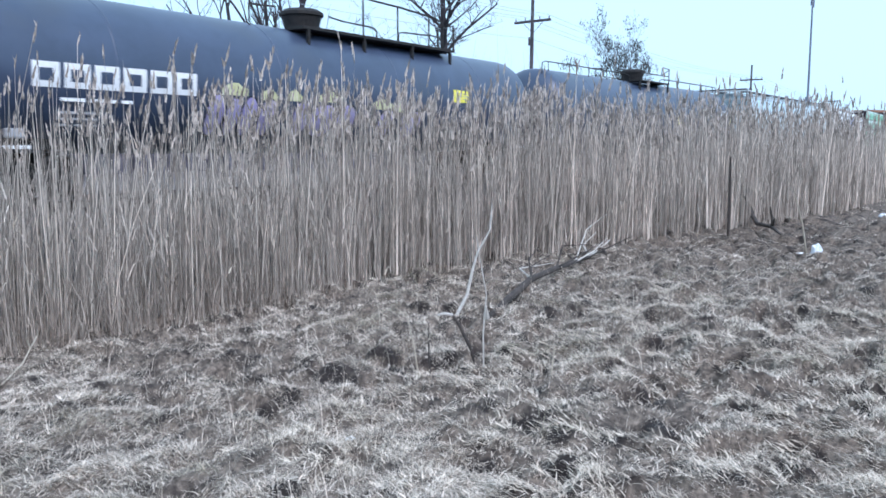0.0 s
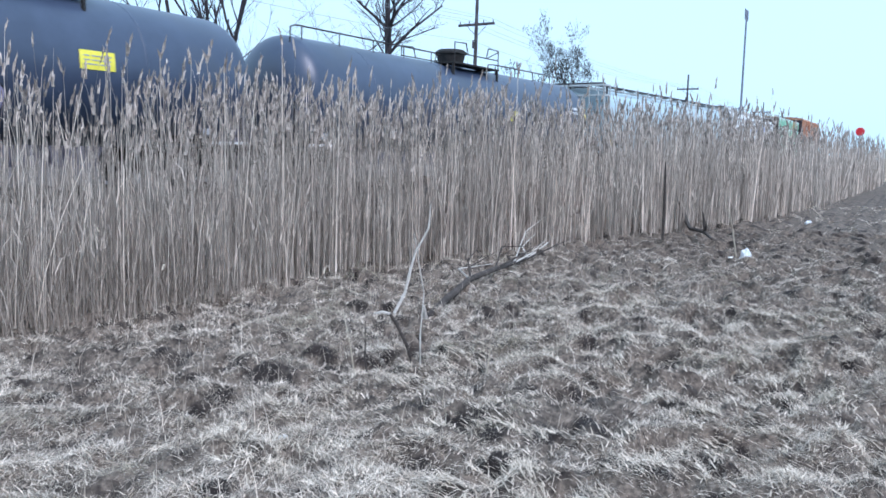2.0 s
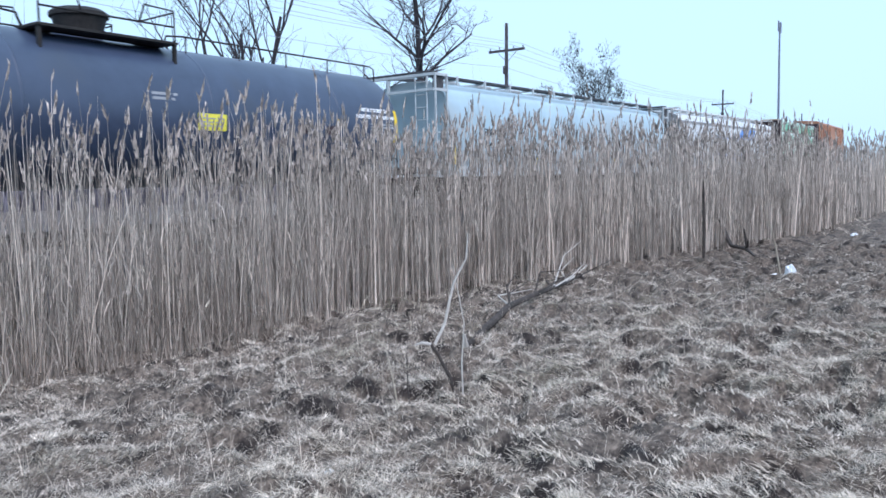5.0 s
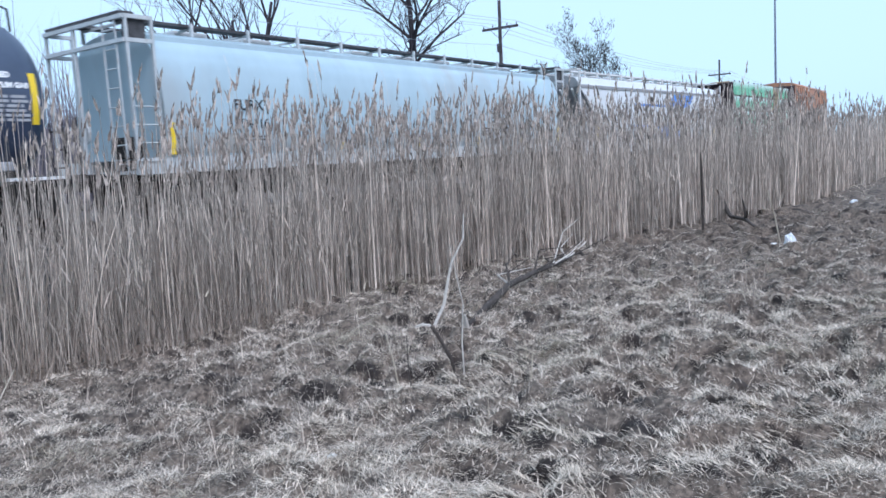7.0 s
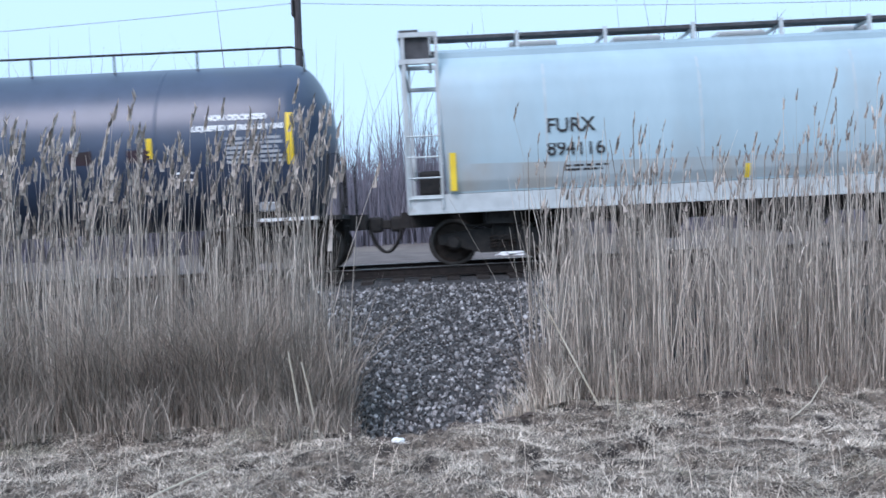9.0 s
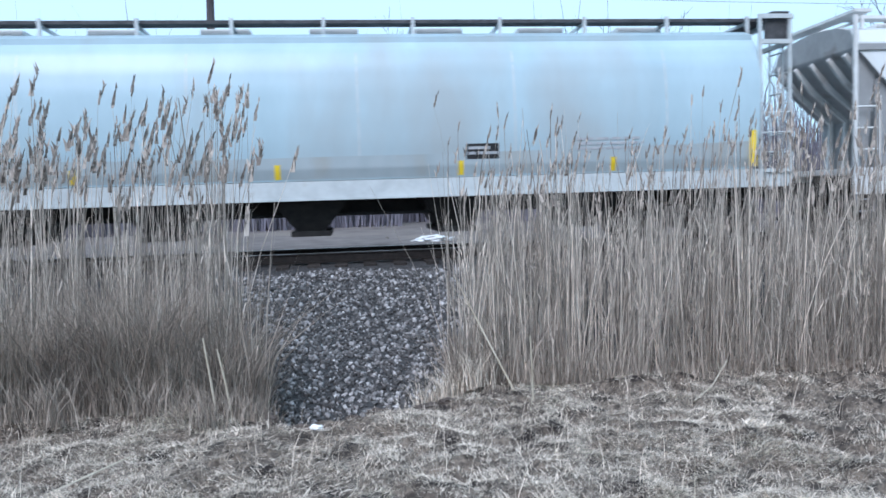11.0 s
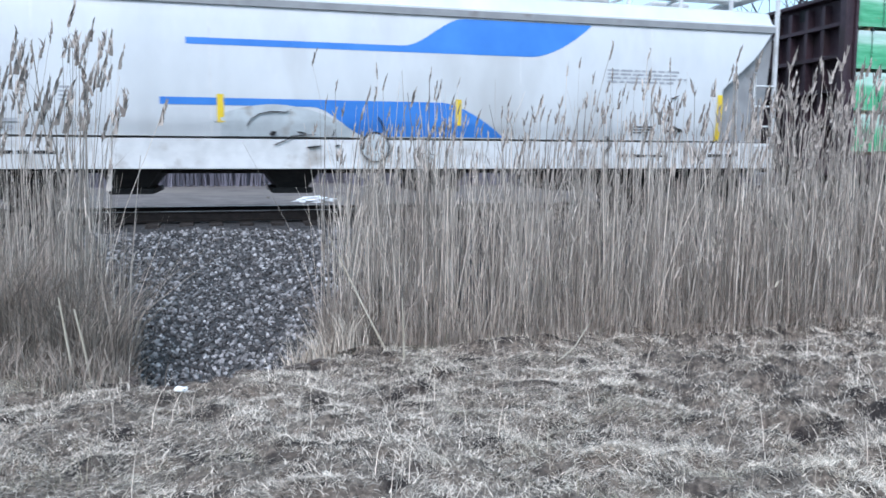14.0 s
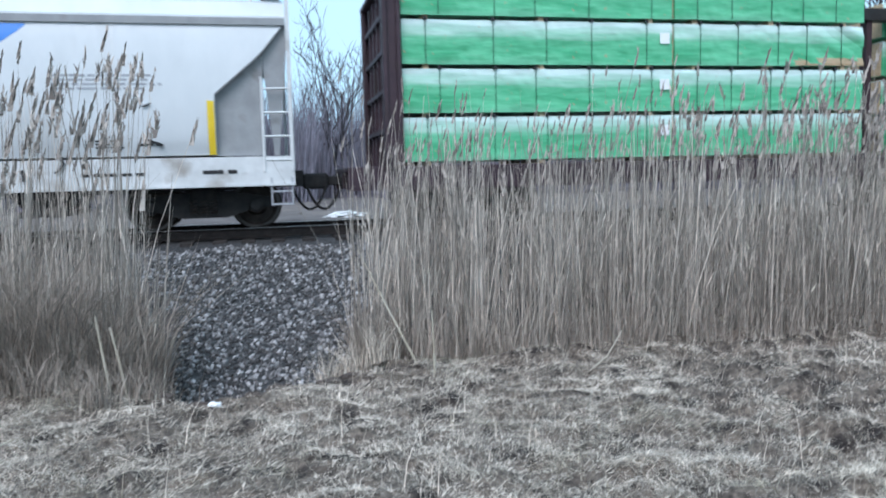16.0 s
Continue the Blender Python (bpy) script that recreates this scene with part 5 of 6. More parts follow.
def build_grass():
    rs = np.random.RandomState(23)
    P = []
    for x0, x1, y0, y1, n in ((-7, 5, 2.2, 8.8, 3300), (2, 10, -1.0, 8.6, 3000), (6, 16, 0.4, 8.0, 2000), (-9, -1, 5, 9.2, 400), (16, 40, -2, 7, 1000)):
        P.append(np.stack([rs.uniform(x0, x1, n), rs.uniform(y0, y1, n)], -1))
    c = np.concatenate(P)
    x, y = c[:, 0], c[:, 1]
    patch = 0.7 * vnoise(x, y, 1.3) + 1.0 * vnoise(x, y, 0.32)
    # bare wheel rut that runs along the verge
    rut = np.abs(y - (1.55 + 0.10 * x) - 0.5 * vnoise(x, x * 0, 2.0)) < 0.35
    lip = np.where(np.abs(x) < 1.7, np.interp(x, LIP_X, LIP_Y) + 0.05, reed_front(x) + 0.4)
    keep = (patch > -0.19 - 0.25 * np.clip((3 - x) / 3, 0, 1)) & (crevice(x, y) < 0.25) & ~(rut & (rs.rand(len(x)) < 0.7)) & (y < lip)
    c = c[keep]
    nt = len(c)
    # each tuft: blades combed one way, with a few strays
    per = rs.randint(22, 50, nt)
    idx = np.repeat(np.arange(nt), per)
    n = len(idx)
    flow = 6.28 * 1.5 * vnoise(c[:, 0], c[:, 1], 0.8) + rs.normal(0, 0.9, nt)
    spread_r = rs.uniform(0.04, 0.12, nt)
    x = c[idx, 0] + rs.normal(0, 1, n) * spread_r[idx]
    y = c[idx, 1] + rs.normal(0, 1, n) * spread_r[idx]
    z = ground_z(x, y) - 0.01
    dist = np.hypot(x, y)
    V, F = blades(x, y, z, rs.uniform(0.04, 0.13, n) * rs.uniform(0.6, 1.3, nt)[idx], rs.uniform(0.0020, 0.0046, n) * (1 + dist * 0.10), rs.uniform(0.35, 1.4, n), flow[idx] + rs.normal(0, 0.8, n), rs, segs=2, curve=0.4, width_pow=0.6, flat=0.55)
    ob = raw("dead_grass", V, F, M_GRASS)
    tagged(ob, "matted tufts of dead straw-coloured grass", "grass", kind="stuff")
    # pale straw mats flattened beside the rut
    m = 26000
    cx, cy = rs.uniform(3.2, 12, 420), rs.uniform(-0.4, 4.2, 420)
    ci = rs.randint(0, 420, m)
    aa = rs.uniform(0, 3.14, 420)[ci]
    u, v = rs.normal(0, 0.16, m), rs.normal(0, 0.05, m)
    x, y = cx[ci] + u * np.cos(aa) - v * np.sin(aa), cy[ci] + u * np.sin(aa) + v * np.cos(aa)
    V, F = blades(x, y, ground_z(x, y) + 0.015, rs.uniform(0.05, 0.14, m), rs.uniform(0.004, 0.010, m), rs.uniform(0.7, 1.3, m), aa + rs.normal(0, 0.5, m), rs, segs=2, curve=0.3, width_pow=0.5, flat=0.4)
    ob = raw("straw_mats", V, F, M_STRAW)
    tagged(ob, "flattened mats of pale straw on torn soil", "grass", kind="stuff")
    # short litter between the tufts
    m = 46000
    x, y = rs.uniform(-6, 15, m), rs.uniform(-0.6, 8.6, m)
    ok = y < np.where(np.abs(x) < 1.7, np.interp(x, LIP_X, LIP_Y) + 0.05, 9)
    x, y = x[ok], y[ok]
    m = len(x)
    V, F = blades(x, y, ground_z(x, y), rs.uniform(0.03, 0.11, m), rs.uniform(0.002, 0.005, m), rs.uniform(0.5, 1.2, m), rs.uniform(0, 6.28, m), rs, segs=2, curve=0.3)
    ob = raw("grass_litter", V, F, M_GRASS)
    tagged(ob, "short broken straw lying on the soil", "grass", kind="stuff")
    # curled flakes of dead leaf and thatch
    m = 190000
    x, y = rs.uniform(-6, 20, m), rs.uniform(-0.6, 8.6, m)
    pt = vnoise(x, y, 0.5) + 0.6 * vnoise(x, y, 0.18)
    ok = (pt > -0.1) & (crevice(x, y) < 0.2) & (y < np.where(np.abs(x) < 1.7, np.interp(x, LIP_X, LIP_Y) + 0.05, reed_front(x) + 0.3))
    x, y = x[ok], y[ok]
    m = len(x)
    fl = 6.28 * vnoise(x, y, 0.6) + rs.normal(0, 0.8, m)
    V, F = blades(x, y, ground_z(x, y) + 0.005, rs.uniform(0.025, 0.08, m), rs.uniform(0.004, 0.011, m), rs.uniform(0.6, 1.25, m), fl, rs, segs=2, curve=0.2, width_pow=0.5, flat=0.45)
    m2 = 64000      # closer cover on the trodden turf before the gap
    x2, y2 = rs.uniform(-6, 4.2, m2), rs.uniform(2.2, 8.3, m2)
    ok = (rs.rand(m2) < np.clip((4.4 - x2) / 1.5, 0, 1)) & (y2 < np.interp(x2, LIP_X, LIP_Y) + 0.03)
    x2, y2 = x2[ok], y2[ok]
    m2 = len(x2)
    V2, F2 = blades(x2, y2, ground_z(x2, y2) + 0.004, rs.uniform(0.03, 0.09, m2), rs.uniform(0.004, 0.010, m2), rs.uniform(0.8, 1.3, m2), 6.28 * vnoise(x2, y2, 0.9) + rs.normal(0, 0.7, m2), rs, segs=2, curve=0.2, width_pow=0.5, flat=0.3)
    V, F = np.concatenate([V, V2]), np.concatenate([F, F2 + len(V)])
    ob = raw("thatch_flakes", V, F, M_THATCH)
    tagged(ob, "curled flakes of dead thatch and leaf litter", "leaf litter", kind="stuff")
    # standing wisps
    m = 1700
    x, y = rs.uniform(-6, 14, m), rs.uniform(2.5, 8.6, m)
    ok = y < np.where(np.abs(x) < 1.7, np.interp(x, LIP_X, LIP_Y) - 0.1, 9)
    x, y = x[ok], y[ok]
    m = len(x)
    V, F = blades(x, y, ground_z(x, y), rs.uniform(0.15, 0.45, m), rs.uniform(0.003, 0.006, m), rs.uniform(0.1, 0.6, m), rs.uniform(0, 6.28, m), rs)
    ob = raw("grass_wisps", V, F, M_GRASS)
    tagged(ob, "thin standing wisps of dry grass", "grass", kind="stuff")


def build_stones():
    """Crushed stone on the open bank in the gap."""
    rs = np.random.RandomState(31)
    n = 15500
    x, y = rs.uniform(-2.5, 2.7, n), rs.uniform(8.7, 13.75, n)
    s = 0.017 + 0.035 * rs.rand(n) ** 1.6
    cube = np.array([(a, b, c) for c in (-1, 1) for b in (-1, 1) for a in (-1, 1)]) * 0.62
    tri = np.array([(0, 2, 1), (1, 2, 3), (4, 5, 6), (5, 7, 6), (0, 1, 4), (1, 5, 4), (2, 6, 3), (3, 6, 7), (0, 4, 2), (2, 4, 6), (1, 3, 5), (3, 7, 5)])
    V = cube[None] * rs.uniform(0.35, 1.25, (n, 8, 3)) * rs.uniform(0.55, 1.35, (n, 1, 3)) * s[:, None, None]
    # every stone lies turned its own way
    q = rs.normal(0, 1, (n, 4))
    q /= np.linalg.norm(q, axis=1)[:, None]
    w, i, j, k = q.T
    R = np.stack([1 - 2 * (j * j + k * k), 2 * (i * j - k * w), 2 * (i * k + j * w), 2 * (i * j + k * w), 1 - 2 * (i * i + k * k), 2 * (j * k - i * w), 2 * (i * k - j * w), 2 * (j * k + i * w), 1 - 2 * (i * i + j * j)], -1).reshape(n, 3, 3)
    W = np.einsum("nij,nvj->nvi", R, V)
    cz = bed_z(x, y) + s * 0.35
    near = np.argsort((x - 0.1) ** 2 * 4 + (y - 9.6) ** 2)[:300]
    rest = np.setdiff1d(np.arange(n), near)
    W2 = W + np.stack([x, y, cz], -1)[:, None]
    F = (np.arange(len(rest)) * 8)[:, None, None] + tri[None]
    ob = raw("ballast_stones", W2[rest].reshape(-1, 3), F.reshape(-1, 3), M_STONE, track_bed)
    tagged(ob, "loose grey crushed stones", kind="stuff")
    shapes = []
    for k in range(8):
        me = bpy.data.meshes.new("stone")
        me.from_pydata([tuple(v) for v in W[near[k]] / s[near[k]]], [], [tuple(t) for t in tri])
        me.materials.append(M_STONE1)
        shapes.append(me)
    for j, i in enumerate(near):
        ob = new("stone", shapes[j % 8])
        ob.parent = track_bed
        ob.matrix_basis = pose(x[i], y[i], cz[i], 0, 0, j * 47) @ Matrix.Scale(s[i], 4)


build_reeds()
build_grass()
build_stones()


# ---- beyond the line: trees, poles, wires, brush ----
def build_tree(name, label, x, y, height, seed, spread_w, stems_n=1, lean=0.25, levels=5, clear=0.25, needles=False):
    rnd = random.Random(seed)
    tree = empty(name, label, "tree", m=pose(x, y, -0.1))
    trunk_bm, crown_bm = bmesh.new(), bmesh.new()
    tips = []

    def grow(bm, p, d, length, r, level):
        pts, rad = [p], [r]
        q, dd = p.copy(), d.copy()
        n = 4 if level < 3 else 3
        for i in range(n):
            w = 0.03 if level == 0 and stems_n == 1 else 0.13
            dd = (dd + Vector((rnd.gauss(0, w), rnd.gauss(0, w), rnd.gauss(0.03, 0.10)))).normalized()
            q = q + dd * length / n
            pts.append(q.copy())
            rad.append(r * (1 - 0.55 * (i + 1) / n))
        tube(bm, pts, rad, 6 if level == 0 else (4 if level < 3 else 3), caps=False)
        if level >= levels:
            tips.append(q)
            return
        kids = ({0: 6, 1: 4, 2: 3, 3: 3 if needles else 2} if stems_n > 1 else {0: 13, 1: 5, 2: 4, 3: 3}).get(level, 2)
        for k in range(kids):
            u = (clear + (1 - clear) * (k + rnd.random()) / kids) if level == 0 else (0.25 + 0.75 * (k + rnd.random()) / kids)
            i = min(int(u * n), n - 1)
            base = pts[i].lerp(pts[i + 1], u * n - i)
            a = rnd.uniform(0, 2 * math.pi)
            out = Vector((math.cos(a), math.sin(a), 0))
            nd = (dd * rnd.uniform(0.45, 0.8) + out * rnd.uniform(0.5, 0.95) * spread_w + Vector((0, 0, 0.22))).normalized()
            grow(crown_bm, base, nd, length * (rnd.uniform(0.42, 0.62) if stems_n > 1 or level else rnd.uniform(0.36, 0.54) * (1.2 - 0.65 * u)), max(0.013, r * (1 - 0.55 * u) * rnd.uniform(0.5, 0.66)), level + 1)

    for s in range(stems_n):
        a = 2 * math.pi * s / max(1, stems_n) + rnd.random()
        d = Vector((math.cos(a) * lean, math.sin(a) * lean, 1)).normalized() if stems_n > 1 else Vector((rnd.gauss(0, 0.04), 0, 1)).normalized()
        grow(trunk_bm, Vector((math.cos(a) * 0.2 * (stems_n > 1), math.sin(a) * 0.2 * (stems_n > 1), 0)), d, height * (rnd.uniform(0.62, 0.72) if stems_n > 1 else 0.92), height * 0.019 / (1 + 0.25 * (stems_n - 1)), 0)
    part("trunk", trunk_bm, M_BARK, tree, "dark bare trunk")
    part("crown", crown_bm, M_BARK, tree, "bare spreading branches and twigs")
    if needles:
        rs = np.random.RandomState(seed)
        T = np.array([tuple(t) for t in tips])
        T = T[vnoise(T[:, 0] + T[:, 1] * 0.7, T[:, 2], 0.9) > 0.08]
        idx = np.repeat(np.arange(len(T)), 16)
        P = T[idx] + rs.normal(0, 0.20, (len(idx), 3))
        V, F = blades(P[:, 0], P[:, 1], P[:, 2], rs.uniform(0.12, 0.3, len(idx)), rs.uniform(0.05, 0.10, len(idx)), rs.uniform(0.2, 1, len(idx)), rs.uniform(0, 6.28, len(idx)), rs, segs=2)
        raw("foliage", V, F, M_NEEDLE, tree, "dark ragged clumps of needles")
    return tree


build_tree("bare_tree", "tall bare deciduous tree with several forking stems", 31.1, 34.5, 16.3, 4, 0.7, stems_n=3, lean=0.22, levels=4)
build_tree("bare_tree", "tall bare deciduous tree with one straight trunk and wide limbs", 50.2, 35.5, 17.8, 9, 1.25, clear=0.3)
build_tree("ragged_tree", "ragged dark tree with clumped foliage", 65.5, 28.0, 9.8, 14, 0.55, stems_n=3, lean=0.10, levels=4, needles=True)
build_tree("bare_tree", "slender bare tree behind the line", 11.5, 34.0, 8.0, 21, 0.6, stems_n=2, lean=0.12, levels=4)
build_tree("bare_tree", "slender bare tree behind the line", 3.2, 34.0, 7.0, 25, 0.7, stems_n=3, lean=0.15, levels=4)

POLES = [(-3.9 - 47.3, 24.0), (-3.9, 24.0), (42.9, 24.0), (93.9, 24.0), (145.0, 24.0)]


def build_pole(x, y, h=10.5):
    pl = empty("utility_pole", "weathered dark wooden utility pole with a crossarm", "utility pole", "pole line", pose(x, y, -0.2, 0, 1.2, 0))
    part("pole", tube(bmesh.new(), [(0, 0, 0), (0, 0, h * 0.5), (0, 0, h)], [0.14, 0.12, 0.095], 10), M_POLE, pl)
    arm = part("crossarm", box(bmesh.new(), -0.06, 0.06, -1.25, 1.25, h - 1.72, h - 1.58, 0.01), M_POLE, pl)
    for yy in (-1.15, -0.5, 0.5, 1.15):
        bm = bmesh.new()
        lathe(bm, [(0.02, 0), (0.045, 0.05), (0.03, 0.09), (0.05, 0.13), (0.02, 0.17)], "z", 8)
        part("insulator", bm, M_MAST, arm, m=pose(0, yy, h - 1.58))
    for s in (-1, 1):
        part("brace", tube(bmesh.new(), [(0.07, s * 0.7, h - 1.7), (0.09, 0, h - 2.35)], 0.018, 4), M_POLE, pl)
    part("hardware_box", box(bmesh.new(), -0.16, -0.1, -0.18, 0.18, h - 3.1, h - 2.6, 0.02), M_POLE, pl)
    return pl


for px_, py_ in POLES:
    build_pole(px_, py_)


def build_wire(y_off, z, sag):
    bm = bmesh.new()
    pts = []
    for (x0, y0), (x1, y1) in zip(POLES, POLES[1:]):
        for k in range(12):
            u = k / 12
            pts.append((x0 + (x1 - x0) * u, y0 + y_off, z - sag * 4 * u * (1 - u)))
    pts.append((POLES[-1][0], POLES[-1][1] + y_off, z))
    tube(bm, pts, 0.011, 4)
    return tagged(part("overhead_wire", bm, M_WIRE), "thin grey overhead wire sagging between poles", "wire", "overhead wires")


for yo, wz in ((-1.15, 8.93), (-0.5, 8.93), (0.5, 8.93), (1.15, 8.93), (0.0, 7.6)):
    build_wire(yo, wz, 0.75)


def build_mast(x, y):
    ms = empty("antenna_mast", "slim grey steel mast with a thicker base and small top antennas", "mast", m=pose(x, y, -0.1))
    part("base_section", tube(bmesh.new(), [(0, 0, 0), (0, 0, 7.4)], 0.32, 10), M_MAST, ms)
    part("mast_tube", tube(bmesh.new(), [(0, 0, 7.4), (-0.25, 0, 19.6)], [0.14, 0.10], 8), M_MAST, ms)
    for dx in (-0.9, -0.45, 0.45, 0.9):
        part("antenna", tube(bmesh.new(), [(-0.25 + dx, 0, 18.4), (-0.25 + dx, 0, 19.7)], 0.06, 6), M_MAST, ms)
    part("antenna_bar", tube(bmesh.new(), [(-1.2, 0, 18.9), (0.7, 0, 18.9)], 0.05, 6), M_MAST, ms)
    return ms


build_mast(108.0, 20.6)


def build_signal(x, y):
    sg = empty("signal_box", "dark trackside signal cabinet on a post", "signal", m=pose(x, y, -0.2))
    part("post", tube(bmesh.new(), [(0, 0, 0), (0, 0, 3.2)], 0.09, 8), M_MAST, sg)
    part("cabinet", box(bmesh.new(), -0.35, 0.35, -0.3, 0.3, 3.2, 4.05, 0.05), M_INKBLACK, sg)
    return sg


def build_stop_sign(x, y):
    sg = empty("stop_sign", "red octagonal road sign on a steel post", "road sign", m=pose(x, y, -1.2, 0, 0, -86))
    part("post", tube(bmesh.new(), [(0, 0, 0), (0, 0, 4.35)], 0.035, 6), M_MAST, sg)
    for r, t, mat, nm in ((0.34, 0.01, M_INKWHITE, "rim"), (0.30, 0.016, M_RED, "face")):
        bm = bmesh.new()
        prism(bm, [(r * math.cos(math.pi / 8 + k * math.pi / 4), 4.1 + r * math.sin(math.pi / 8 + k * math.pi / 4)) for k in range(8)], "y", -0.05 - t, -0.04)
        part(nm, bm, mat, sg)
    return sg


build_signal(88.0, 13.5)
build_stop_sign(64.0, 3.9)


def build_brush():
    """Low bare brush and saplings behind the line, too dense to count."""
    rs = np.random.RandomState(41)
    n = 125000
    x = rs.uniform(-60, 130, n)
    y = 30 + rs.rand(n) ** 1.5 * 26
    dens = vnoise(x, y, 6) + 0.6 * vnoise(x, y, 2)
    keep = dens > -0.45
    x, y = x[keep], y[keep]
    n = len(x)
    top = 3.8 + 2.6 * vnoise(x, y, 7) + 2.4 * vnoise(x, y, 1.6) + np.where(rs.rand(n) < 0.04, rs.uniform(0.5, 3.0, n), 0)
    h = np.maximum(0.6, top * rs.uniform(0.35, 1.15, n))
    z = np.full(n, -0.1) + np.where(rs.rand(n) < 0.5, h * 0.4, 0)
    V, F = blades(x, y, z, h, rs.uniform(0.03, 0.085, n), rs.uniform(0.0, 0.45, n), rs.uniform(0, 6.28, n), rs, segs=2, facing=rs.normal(0, 0.5, n))
    ob = raw("brush", V, F, M_TWIG)
    tagged(ob, "grey leafless brush and saplings behind the railway", "brush", kind="stuff")


build_brush()


# ---- small things in the field ----
def gz(x, y):
    return float(ground_z(x, y))


def build_sapling():
    x, y = 6.42, 4.16
    z = gz(x, y)
    t = empty("dead_sapling", "forked dead sapling, dark below and bleached above", "dead branch", m=pose(x, y, z))
    part("stem", tube(bmesh.new(), [(0, 0, -0.05), (-0.02, 0.04, 0.25), (-0.09, 0.14, 0.50), (-0.13, 0.19, 0.60)], [0.021, 0.019, 0.017, 0.015], 7), M_DARKWOOD, t, "dark rotten lower stem")
    part("upper_branch", tube(bmesh.new(), [(-0.10, 0.16, 0.60), (-0.02, 0.09, 0.80), (0.02, 0.05, 1.05), (0.04, 0.01, 1.22), (0.10, -0.10, 1.45), (0.10, -0.12, 1.70)], [0.017, 0.016, 0.014, 0.012, 0.010, 0.005], 6), M_DEADWOOD, t, "bleached bare branch")
    part("stub", tube(bmesh.new(), [(-0.13, 0.19, 0.60), (-0.19, 0.25, 0.62), (-0.23, 0.31, 0.60)], [0.016, 0.014, 0.008], 6), M_DEADWOOD, t)
    part("twig", tube(bmesh.new(), [(0.06, -0.06, -0.02), (0.06, -0.05, 0.4), (0.07, -0.08, 0.8), (0.0, 0.0, 1.4)], [0.009, 0.008, 0.006, 0.003], 5), M_DEADWOOD, t)
    return tagged(t, group="")


def build_fallen_branch():
    t = empty("fallen_branch", "long fallen branch, dark and rotten, lying in the grass", "dead branch")
    a = [(8.40, 5.28), (9.25, 5.46), (10.25, 5.66), (11.45, 5.86), (12.65, 6.10), (13.9, 6.40)]
    pts = [(x, y, gz(x, y) + h) for (x, y), h in zip(a, (0.17, 0.18, 0.17, 0.16, 0.16, 0.17))]
    part("limb", tube(bmesh.new(), pts, [0.040, 0.055, 0.05, 0.045, 0.035, 0.022], 8), M_DARKWOOD, t)
    part("broken_end", tube(bmesh.new(), [pts[0], (8.28, 5.22, pts[0][2] + 0.2)], [0.05, 0.015], 6), M_DEADWOOD, t, "bleached splintered end")
    rnd = random.Random(8)
    for k in range(9):
        i = 2 + k % 4
        p = Vector(pts[i])
        q = p + Vector((rnd.uniform(0.3, 1.0), rnd.uniform(-0.3, 0.5), rnd.uniform(0.02, 0.32)))
        r = q + Vector((rnd.uniform(0.3, 0.9), rnd.uniform(-0.3, 0.4), rnd.uniform(-0.05, 0.25)))
        part("twig", tube(bmesh.new(), [p, q, r], [0.018, 0.012, 0.004], 5), M_DARKWOOD if k % 3 else M_DEADWOOD, t)
    part("pale_limb", tube(bmesh.new(), [pts[5], (16.4, 7.0, pts[5][2] + 0.10), (18.9, 7.2, pts[5][2] + 0.25)], [0.018, 0.013, 0.005], 6), M_DEADWOOD, t, "bleached outer limb")
    part("pale_limb", tube(bmesh.new(), [pts[4], (14.8, 6.9, pts[4][2] + 0.35), (16.4, 7.1, pts[4][2] + 0.6)], [0.012, 0.009, 0.004], 6), M_DEADWOOD, t, "bleached outer limb")
    return t


def crumple(name, label, cat, x, y, size, mat, seed, lift=0.35):
    rnd = random.Random(seed)
    bm = bmesh.new()
    bmesh.ops.create_icosphere(bm, subdivisions=3, radius=1)
    for v in bm.verts:
        n = noise.noise(v.co * 2.1 + Vector((seed, 0, 0))) * 0.6 + noise.noise(v.co * 5 + Vector((0, seed, 0))) * 0.28
        v.co = Vector((v.co.x * size[0], v.co.y * size[1], v.co.z * size[2])) * (1 + n)
    ob = part(name, bm, mat)
    ob.matrix_basis = pose(x, y, gz(x, y) + size[2] * lift, 0, 0, rnd.uniform(0, 360))
    return tagged(ob, label, cat)


def stalk(name, label, pts, radii, mat, leaf=True, seed=1):
    t = empty(name, label, "reed stalk", "broken stalks")
    part("stem", tube(bmesh.new(), pts, radii, 6), mat, t)
    if leaf:
        rs = np.random.RandomState(seed)
        p = np.array(pts)[-2:].mean(0)
        V, F = blades(np.full(2, p[0]), np.full(2, p[1]), np.full(2, p[2]), rs.uniform(0.1, 0.25, 2), np.full(2, 0.02), rs.uniform(0.4, 0.9, 2), rs.uniform(0, 6.28, 2), rs, segs=2)
        raw("leaf", V, F, M_LEAF, t)
    return t


build_sapling()
build_fallen_branch()


